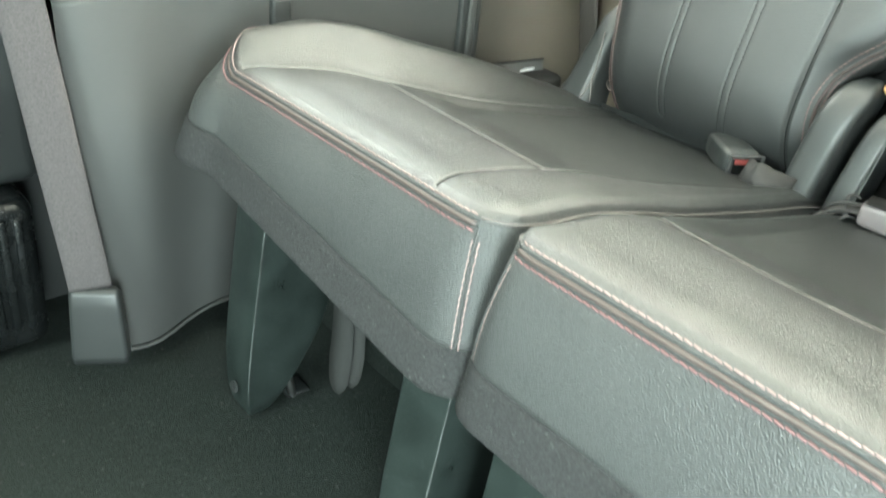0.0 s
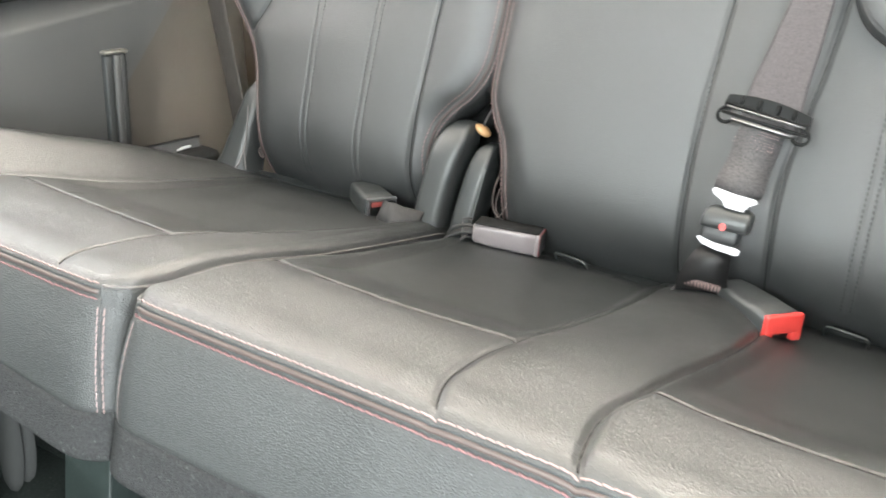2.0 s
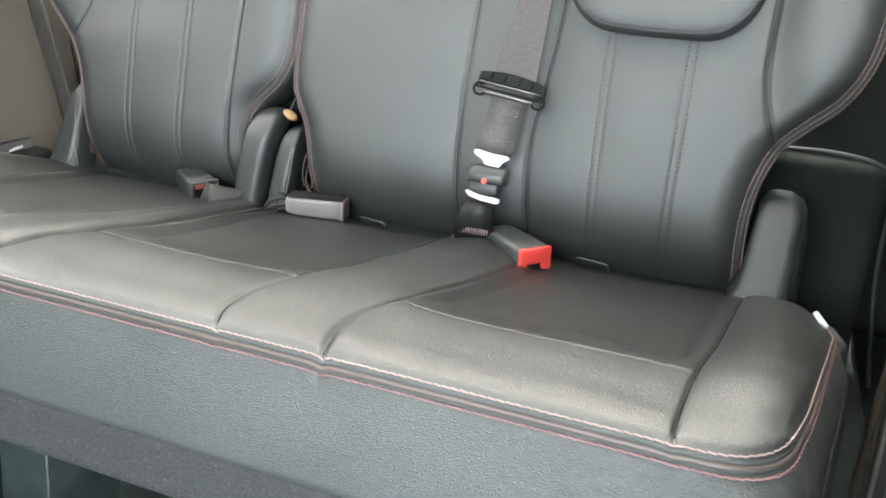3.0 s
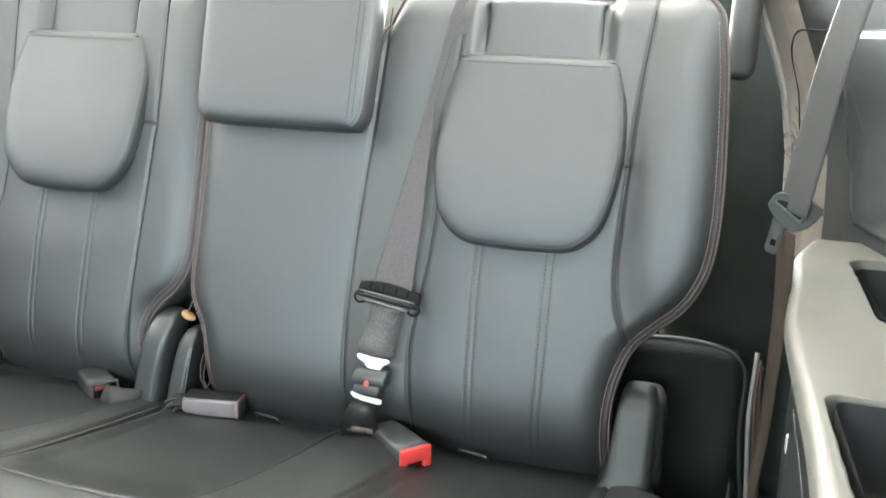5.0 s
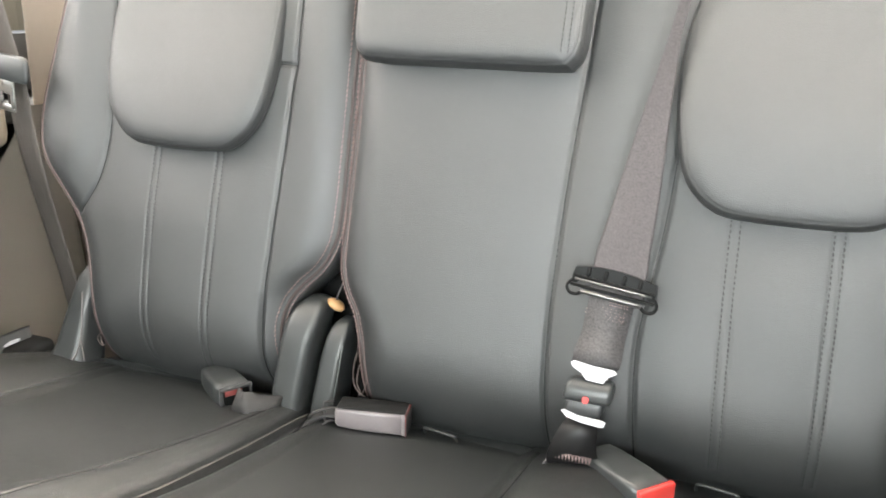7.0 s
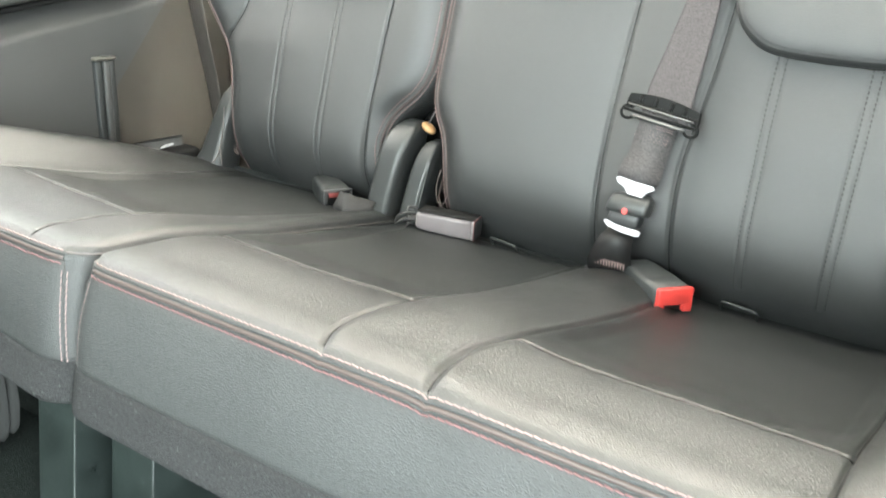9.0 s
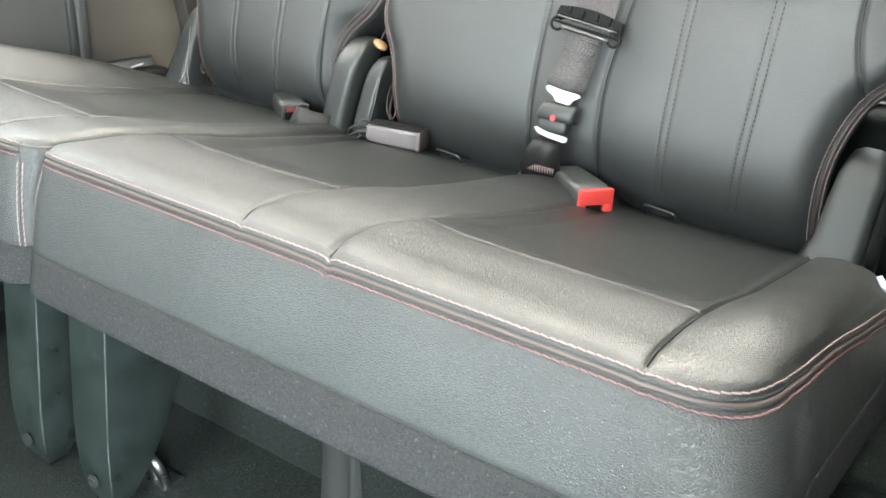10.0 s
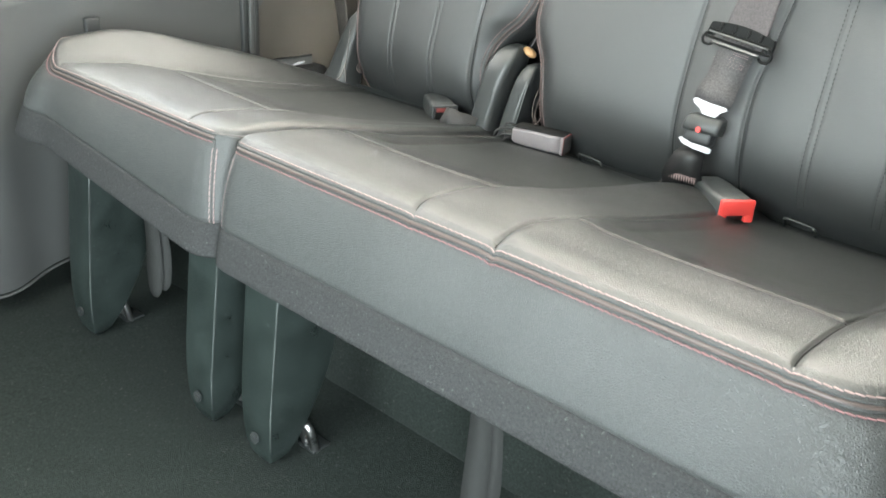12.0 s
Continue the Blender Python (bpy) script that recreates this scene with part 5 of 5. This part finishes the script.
def on_left_wall(name, y0, y1, z0, z1, proud, mat, label, category, bevel=0.004):
    bm = bmesh.new()
    x = float(wall_left_x(np.array((y0 + y1) / 2), np.array((z0 + z1) / 2)))
    box(bm, (x - 0.01, y0, z0), (x + proud, y1, z1), bevel, 3)
    return tagged(part(name, bm, mat), label, category)


on_left_wall("trim_clip", 0.112, 0.137, 0.375, 0.432, 0.008, DARK_TRIM, "dark plastic clip on the side panel", "trim clip", 0.004)
guide = thing("guide_strip", (-0.50, 0.43, 0.30), "dark grey upright guide strip on the side panel", "trim strip")
for a, b, mat in ((0.398, 0.411, DARK_TRIM), (0.4112, 0.4228, TRIM), (0.423, 0.434, DARK_TRIM)):
    bm = bmesh.new()
    box(bm, (-0.515, a, 0.27), (-0.492 + (0.003 if mat is TRIM else 0), b, 0.460), 0.003, 2)
    part("rib", bm, mat, guide)
bm = bmesh.new()
box(bm, (-0.515, 0.396, 0.4605), (-0.489, 0.436, 0.466), 0.0025, 2)
part("cap", bm, LEDGE, guide, "pale end cap")
settle(guide)

pu, pz = np.meshgrid(np.linspace(0, 1, 50), np.linspace(0.18, 0.62, 80), indexing="ij")
py = np.maximum(0.437, 0.447 + 0.85 * (pz - 0.427))
py = py + (np.maximum(0.70 - 0.10 * (pz - 0.279), py + 0.02) - py) * pu
tagged(sheet("wall_left_rear", np.stack([wall_left_x(py, np.minimum(pz, 0.50)) + 0.0012 - 0.006 * soft(pu, 0.95, 1.0), py, pz], -1), PANEL_WARM, flip=True), "warm brownish grey rear end of the side panel", "side panel", "", "structure")
# rear quarter trim, where the panel ends
bm = bmesh.new()
box(bm, (-0.62, 0.725, 0.10), (-0.345, 1.10, 1.10), 0.02, 4)
tagged(part("quarter_trim", bm, TAN), "tan plastic quarter trim behind the side panel", "side panel", "", "structure")
bm = bmesh.new()
box(bm, (-0.66, 0.50, 0.56), (-0.52, 0.60, 1.34), 0.02, 4)
tagged(part("pillar_left", bm, TAN), "tan plastic window pillar beside the single seat", "pillar", "", "structure")
tag = thing("paper_tag", (-0.420, 0.452, 0.332), "small white tag at the end of the cushion", "tag")
bm = bmesh.new()
m = pose(-0.418, 0.455, 0.3312, 8, -14, 35)
loft(bm, [[m @ Vector((p, q, r)) for p, q in ((-0.012, -0.003), (-0.003, -0.005), (0.013, 0.001), (0.015, 0.005), (0.002, 0.004), (-0.010, 0.000))] for r in (0.0, 0.0025)])
part("tag_body", bm, WHITE_PLASTIC, tag, smooth=False)
settle(tag)
tag = thing("paper_tag", (0.7285, 0.375, 0.340), "small white triangular tag on the bench seat's outer edge", "tag")
bm = bmesh.new()
m = pose(0.7275, 0.375, 0.344, 28, 8, 24) @ Matrix.Scale(0.75, 4)
loft(bm, [[m @ Vector((p, q, r)) for p, q in ((-0.008, 0.010), (-0.002, 0.013), (0.008, -0.010), (0.005, -0.013), (-0.003, -0.006))] for r in (0.0, 0.003)])
part("tag_body", bm, WHITE_PLASTIC, tag, smooth=False)
settle(tag)

# second belt in front of the panel, anchored at the floor
fbelt = thing("lap_belt", (-0.462, -0.125, 0.03), "pinkish grey belt strap running down to a floor anchor", "seat belt", "belts")
bm = bmesh.new()
c = curve_points([(-0.470, -0.128, 0.140), (-0.472, -0.130, 0.17), (-0.482, -0.136, 0.25), (-0.495, -0.144, 0.36), (-0.511, -0.154, 0.50), (-0.54, -0.172, 0.75), (-0.575, -0.19, 1.05)], 40)
ribbon(bm, c, np.tile((0.35, 0.93, 0.0), (40, 1)), 0.045, 0.0015)
part("webbing", bm, PALE_WEBBING, fbelt, "pinkish grey webbing")
bm = bmesh.new()
m = pose(-0.470, -0.124, 0.045, 0, 0, 60)
loft(bm, [[m @ Vector((p, q, z)) for p, q in rounded(0, 0, hx, hy, 0.006, 4)] for z, hx, hy in ((0.0, 0.030, 0.012), (0.01, 0.031, 0.0125), (0.07, 0.028, 0.010), (0.088, 0.027, 0.009), (0.094, 0.024, 0.006))])
part("anchor_cover", bm, PLASTIC, fbelt, "dark grey plastic anchor cover")
settle(fbelt)
bm = bmesh.new()
box(bm, (-0.60, -0.27, 0.275), (-0.565, -0.178, 0.345), 0.015, 4)
tagged(part("door_pull", bm, TRIM), "grey rounded pull on the door trim", "door handle")
# door pocket and door trim ahead of the panel
bm = bmesh.new()
box(bm, (-0.72, -0.75, 0.02), (-0.565, -0.148, 0.215), 0.02, 4)
pocket = tagged(part("door_pocket", bm, POCKET_BLACK), "black glossy lower door trim beside the floor", "door trim", "", "structure")
for k in range(16):
    bm = bmesh.new()
    y = -0.170 - 0.0165 * k
    box(bm, (-0.568, y - 0.0045, 0.050), (-0.560, y + 0.0045, 0.195), 0.002, 2)
    part("slat", bm, POCKET_BLACK, pocket)
bm = bmesh.new()
box(bm, (-0.76, -0.85, 0.215), (-0.60, -0.125, 0.50), 0.02, 4)
tagged(part("door_trim", bm, DARK_TRIM), "dark sliding door trim", "door trim", "", "structure")

# ---- right side ----
def wall_right_x(y, z):
    return 0.822 + 0.010 * soft(0.45 - z, 0.0, 0.4) + 0.05 * soft(y, 0.45, 0.70) - 0.006 * soft(z, 0.50, 0.58) - 0.017 * soft(-y, -0.13, 0.30) + 0.017 * soft(y, 0.26, 0.46)


wy, wz = np.meshgrid(np.linspace(-0.40, 0.78, 120), np.linspace(0.0, 0.585, 70), indexing="ij")
tagged(sheet("wall_right", np.stack([wall_right_x(wy, wz), wy, wz], -1), DARK_TRIM), "black plastic side trim panel", "side panel", "", "structure")
# armrest top with two recesses and a cup holder
ay, ax = np.meshgrid(np.linspace(-0.40, 0.60, 520), np.concatenate([np.linspace(0, 0.03, 20), np.linspace(0.032, 0.22, 120)]), indexing="ij")
ex = wall_right_x(ay, np.full_like(ay, 0.58)) - 0.012
az = 0.586 + 0.014 * np.sqrt(np.clip(1 - (1 - np.clip(ax / 0.011, 0, 1)) ** 2, 0, 1)) + 0.018 * soft(ay, 0.10, 0.50)


def recess(y0, y1, x0, x1, r):
    qy, qx = np.abs(ay - (y0 + y1) / 2) - (y1 - y0) / 2 + r, np.abs(ex + ax - (x0 + x1) / 2) - (x1 - x0) / 2 + r
    d = np.hypot(np.clip(qy, 0, None), np.clip(qx, 0, None)) - r + np.minimum(np.maximum(qx, qy), 0)
    return 1 - soft(d, -0.004, 0.003)


az = az - 0.075 * np.maximum.reduce([recess(-0.046, 0.135, 0.823, 0.93, 0.012), recess(0.30, 0.505, 0.885, 0.98, 0.02), 1 - soft(np.hypot(ay + 0.098, ex + ax - 0.846), 0.034, 0.038)])
tagged(sheet("armrest_right", np.stack([ex + ax, ay, az], -1), LEDGE), "warm grey armrest top with storage recesses", "armrest", "", "structure")
bm = bmesh.new()
ring = [(0.846 + 0.040 * math.cos(a), -0.098 + 0.040 * math.sin(a), 0.601) for a in np.linspace(0, 2 * math.pi, 33)]
tube(bm, ring, 0.004, 8)
tagged(part("cup_holder_ring", bm, WHITE_PLASTIC), "pale ring round the cup holder in the armrest", "cup holder")


def bin_liner(x, y, hx, hy, r, top, low):
    """A dark tub set into a recess of the armrest."""
    bm = bmesh.new()
    loft(bm, [[(p, q, z) for p, q in rounded(x, y, hx - d, hy - d, max(r - d, 0.002), 6)] for z, d in ((top, 0.0035), (low + 0.006, 0.006), (low, 0.012))], cap=False)
    bm.verts.ensure_lookup_table()
    n = len(bm.verts) // 3
    bm.faces.new([bm.verts[2 * n + k] for k in range(n)])
    return tagged(part("bin_liner", bm, QUARTER), "black plastic tub set into the armrest", "storage bin", "storage bins")


bin_liner(0.8765, 0.0445, 0.0535, 0.0905, 0.014, 0.598, 0.530)
bin_liner(0.9325, 0.4025, 0.0475, 0.1025, 0.022, 0.610, 0.545)
bin_liner(0.846, -0.098, 0.0365, 0.0365, 0.0364, 0.598, 0.532)
# upper quarter panel, set obliquely at the armrest's end; its rear edge leans inwards towards the roof
qz = np.linspace(0.555, 1.34, 70)
qu = np.linspace(0, 1, 90)
edge_x = np.interp(qz, [0.55, 0.63, 0.70, 0.78, 0.83, 0.89, 1.0, 1.34], [0.840, 0.838, 0.833, 0.818, 0.800, 0.775, 0.735, 0.66])
quarter = np.zeros((90, 70, 3))
for k, u in enumerate(qu):
    yk = 0.80 - 0.36 * u if u < 0.6 else 0.584 - 2.4 * (u - 0.6)
    xk = np.interp(u, [0, 0.12, 0.6, 0.75, 1.0], [0.0, 0.022, 0.075, 0.16, 0.18])
    quarter[k, :, 0] = edge_x + xk
    quarter[k, :, 0] = np.minimum(quarter[k, :, 0] + 0.02 * soft(u, 0.5, 1.0) * soft(qz, 0.7, 1.2), 1.03)
    quarter[k, :, 1], quarter[k, :, 2] = yk, qz
quarter = quarter[:, :34]
tagged(sheet("pillar_right", quarter[:26], PILLAR), "warm grey window pillar trim behind the shoulder belt", "pillar", "", "structure")
tagged(sheet("wall_right_quarter", quarter[25:], QUARTER), "black quarter panel above the armrest", "side panel", "", "structure")
bm = bmesh.new()
tube(bm, [tuple(p + np.array((-0.001, -0.001, 0))) for p in quarter[1]], 0.006, 8)
tagged(part("quarter_edge", bm, PILLAR), "tan rounded edge of the quarter panel", "trim", "", "structure")
# joint of the removable cover and the dark oval pad on the panel
bm = bmesh.new()
tube(bm, curve_points([quarter[7, 15], quarter[8, 20], quarter[9, 24], quarter[13, 26], quarter[20, 27], quarter[32, 27], quarter[44, 27]], 34), 0.0014, 6)
tagged(part("panel_joint", bm, SEAL), "dark joint round a removable cover", "trim", "", "structure")
spk = thing("speaker_pad", (0.93, 0.50, 0.62), "dark oval pad set into the quarter panel", "speaker cover")
rings = []
for d, k in ((-0.006, 1.03), (0.002, 1.0), (0.008, 0.97), (0.010, 0.92), (0.011, 0.70), (0.011, 0.40), (0.011, 0.02)):
    ring = []
    for p, q in rounded(0, 0, 1.0, 1.0, 0.45, 8):
        at_u, at_z = (0.60 + 0.100 * p * k) * 89, (0.748 + 0.112 * q * k - 0.555) / (1.34 - 0.555) * 69
        i, j = int(at_u), int(at_z)
        fu, fz = at_u - i, at_z - j
        place = (quarter[i, j] * (1 - fu) + quarter[i + 1, j] * fu) * (1 - fz) + (quarter[i, j + 1] * (1 - fu) + quarter[i + 1, j + 1] * fu) * fz
        ring.append(place + d * np.array((-0.90, -0.44, 0.0)))
    rings.append(ring)
bm = bmesh.new()
loft(bm, [[tuple(p) for p in ring] for ring in rings])
part("pad", bm, PLASTIC, spk)
settle(spk)

rbelt = thing("shoulder_belt", (0.80, 0.40, 0.40), "grey ribbed shoulder belt with tongue beside the side panel", "seat belt", "belts")
bm = bmesh.new()
c = curve_points([(0.8085, 0.394, 0.6835), (0.8115, 0.393, 0.705), (0.8165, 0.392, 0.745), (0.825, 0.394, 0.820), (0.837, 0.395, 0.880), (0.856, 0.395, 0.97), (0.885, 0.395, 1.12)], 40)
ribbon(bm, c, np.tile((0.60, -0.80, 0.0), (40, 1)), 0.040, 0.0018, 7)
part("webbing", bm, WEBBING, rbelt, "dark grey ribbed webbing")
bm = bmesh.new()
c = curve_points([(0.806, 0.40, 0.665), (0.811, 0.405, 0.60), (0.812, 0.405, 0.52), (0.811, 0.40, 0.45), (0.806, 0.395, 0.37), (0.80, 0.39, 0.25), (0.80, 0.385, 0.02)], 40)
ribbon(bm, c, np.tile((0.35, -0.95, 0.0), (40, 1)), np.interp(c[:, 2], [0.02, 0.30, 0.50, 0.66], [0.012, 0.016, 0.026, 0.040]), 0.0015)
part("lower_webbing", bm, BROWN_WEBBING, rbelt, "brownish webbing below the tongue")
m = pose(0.811, 0.398, 0.683, 0, 0, -25) @ Matrix.Scale(0.64, 4)
bm = bmesh.new()
ring = [(-0.041, 0.007), (-0.039, 0.013), (-0.033, 0.023), (-0.027, 0.028), (-0.020, 0.029), (0.019, 0.024), (0.030, 0.018), (0.043, 0.010), (0.041, 0.002), (0.034, -0.009), (0.023, -0.021), (0.013, -0.027), (0.003, -0.029), (-0.010, -0.027), (-0.024, -0.017), (-0.036, -0.003)]
loft(bm, [[m @ Vector((p * k, q, r * k)) for p, r in ring] for q, k in ((0.0035, 0.94), (0.0025, 1.0), (-0.0018, 1.0), (-0.0030, 0.95))])
part("tongue_grip", bm, DARK_TRIM, rbelt, "black tongue grip", smooth=False)
bm = bmesh.new()
loft(bm, [[m @ Vector((p, q, r)) for p, r in ((-0.028, 0.0135), (-0.024, 0.017), (0.016, 0.013), (0.0195, 0.008), (0.0125, -0.0105))] for q in (-0.0028, -0.0036)])
part("slot", bm, SEAL, rbelt, "dark slot", smooth=False)
bm = bmesh.new()
tube(bm, curve_points([m @ Vector((p, -0.0036, r)) for p, r in ((-0.029, 0.0130), (-0.008, 0.0000), (0.010, -0.0115), (0.0135, -0.0105), (0.0180, 0.002))], 30), 0.0013, 8)
part("slot_edge", bm, EDGE_TONE, rbelt, "pale slot edge")
bm = bmesh.new()
for ring in ([(-0.0310, -0.013), (-0.0255, -0.016), (-0.0315, -0.056), (-0.0370, -0.054)], [(-0.0165, -0.022), (-0.0115, -0.026), (-0.0180, -0.062), (-0.0230, -0.060)], [(-0.0310, -0.013), (-0.0115, -0.026), (-0.0165, -0.049), (-0.0345, -0.044)], [(-0.0370, -0.054), (-0.0180, -0.060), (-0.0195, -0.069), (-0.0250, -0.0705), (-0.0355, -0.067), (-0.0385, -0.061)]):
    loft(bm, [[m @ Vector((p, q, r)) for p, r in ring] for q in (0.0012, -0.0010)])
part("tongue_plate", bm, DARK_STEEL, rbelt, "dark steel tongue plate", smooth=False)
settle(rbelt)
# rim of the tub behind the seat, thin strips beside the belt
bm = bmesh.new()
tube(bm, curve_points([(0.58, 0.66, 0.445), (0.669, 0.66, 0.447), (0.724, 0.66, 0.449), (0.771, 0.66, 0.444), (0.796, 0.66, 0.430), (0.806, 0.66, 0.404), (0.806, 0.66, 0.350), (0.810, 0.66, 0.290), (0.822, 0.66, 0.210), (0.834, 0.66, 0.140)], 60), 0.0030, 8)
tagged(part("tub_rim", bm, DARK_TRIM), "dark rim of the load space tub beside the seat", "trim strip")
for k, (dx, dy) in enumerate(((0.010, 0.05), (0.019, 0.11), (0.027, 0.17))):
    bm = bmesh.new()
    tube(bm, curve_points([(0.786 + dx, 0.36 + dy, 0.53 - 0.03 * k), (0.784 + dx, 0.34 + dy, 0.465), (0.790 + dx, 0.33 + dy, 0.385), (0.799 + dx, 0.32 + dy, 0.263), (0.803 + dx, 0.30 + dy, 0.02)], 30), 0.0026, 6)
    tagged(part("edge_strip", bm, WELT if k == 0 else BROWN_WEBBING), "thin pale edge strip beside the side panel" if k == 0 else "thin brownish edge strip beside the side panel", "trim strip")
bm = bmesh.new()
box(bm, (-0.50, 0.36, 0.128), (0.82, 1.49, 0.142), 0.004, 2)
tagged(part("load_mat", bm, CARPET), "black carpet on the load floor", "floor mat", "", "structure")
# dark load-space lining behind the seats
bm = bmesh.new()
box(bm, (0.68, 0.90, 0.10), (1.03, 1.50, 0.98), 0.03, 4)
tagged(part("load_lining", bm, LOAD_CARPET), "black lining of the load space", "side panel", "", "structure")
bm = bmesh.new()
box(bm, (0.58, 0.664, 0.10), (0.802, 0.70, 0.438), 0.02, 4)
tagged(part("load_step", bm, LOAD_CARPET), "black carpeted wall of the load space tub", "storage tub", "", "structure")
# rounded grey piece beside the backrest's shoulder
bm = bmesh.new()
box(bm, (0.735, 0.735, 0.795), (0.774, 0.795, 1.00), 0.018, 5)
tagged(part("rear_belt_guide", bm, TRIM), "rounded grey plastic guide behind the seat", "belt guide")
# small bright screw covers and a seam on the side panel
for y, z in ((0.34, 0.465), (0.15, 0.388)):
    bm = bmesh.new()
    x = float(wall_right_x(np.array(y), np.array(z)))
    box(bm, (x - 0.0018, y - 0.006, z - 0.009), (x + 0.004, y + 0.006, z + 0.009), 0.002, 2)
    tagged(part("screw_cover", bm, WHITE_PLASTIC), "small pale cover on the side panel", "screw cover", "screw covers")
bm = bmesh.new()
tube(bm, [(float(wall_right_x(np.array(0.27 - 0.3 * t), np.array(0.53 - 0.08 * t))) - 0.0005, 0.27 - 0.3 * t, 0.53 - 0.08 * t) for t in np.linspace(0, 1, 20)], 0.0009, 6)
tagged(part("panel_seam", bm, TRIM), "thin pale seam on the side panel", "trim", "", "structure")
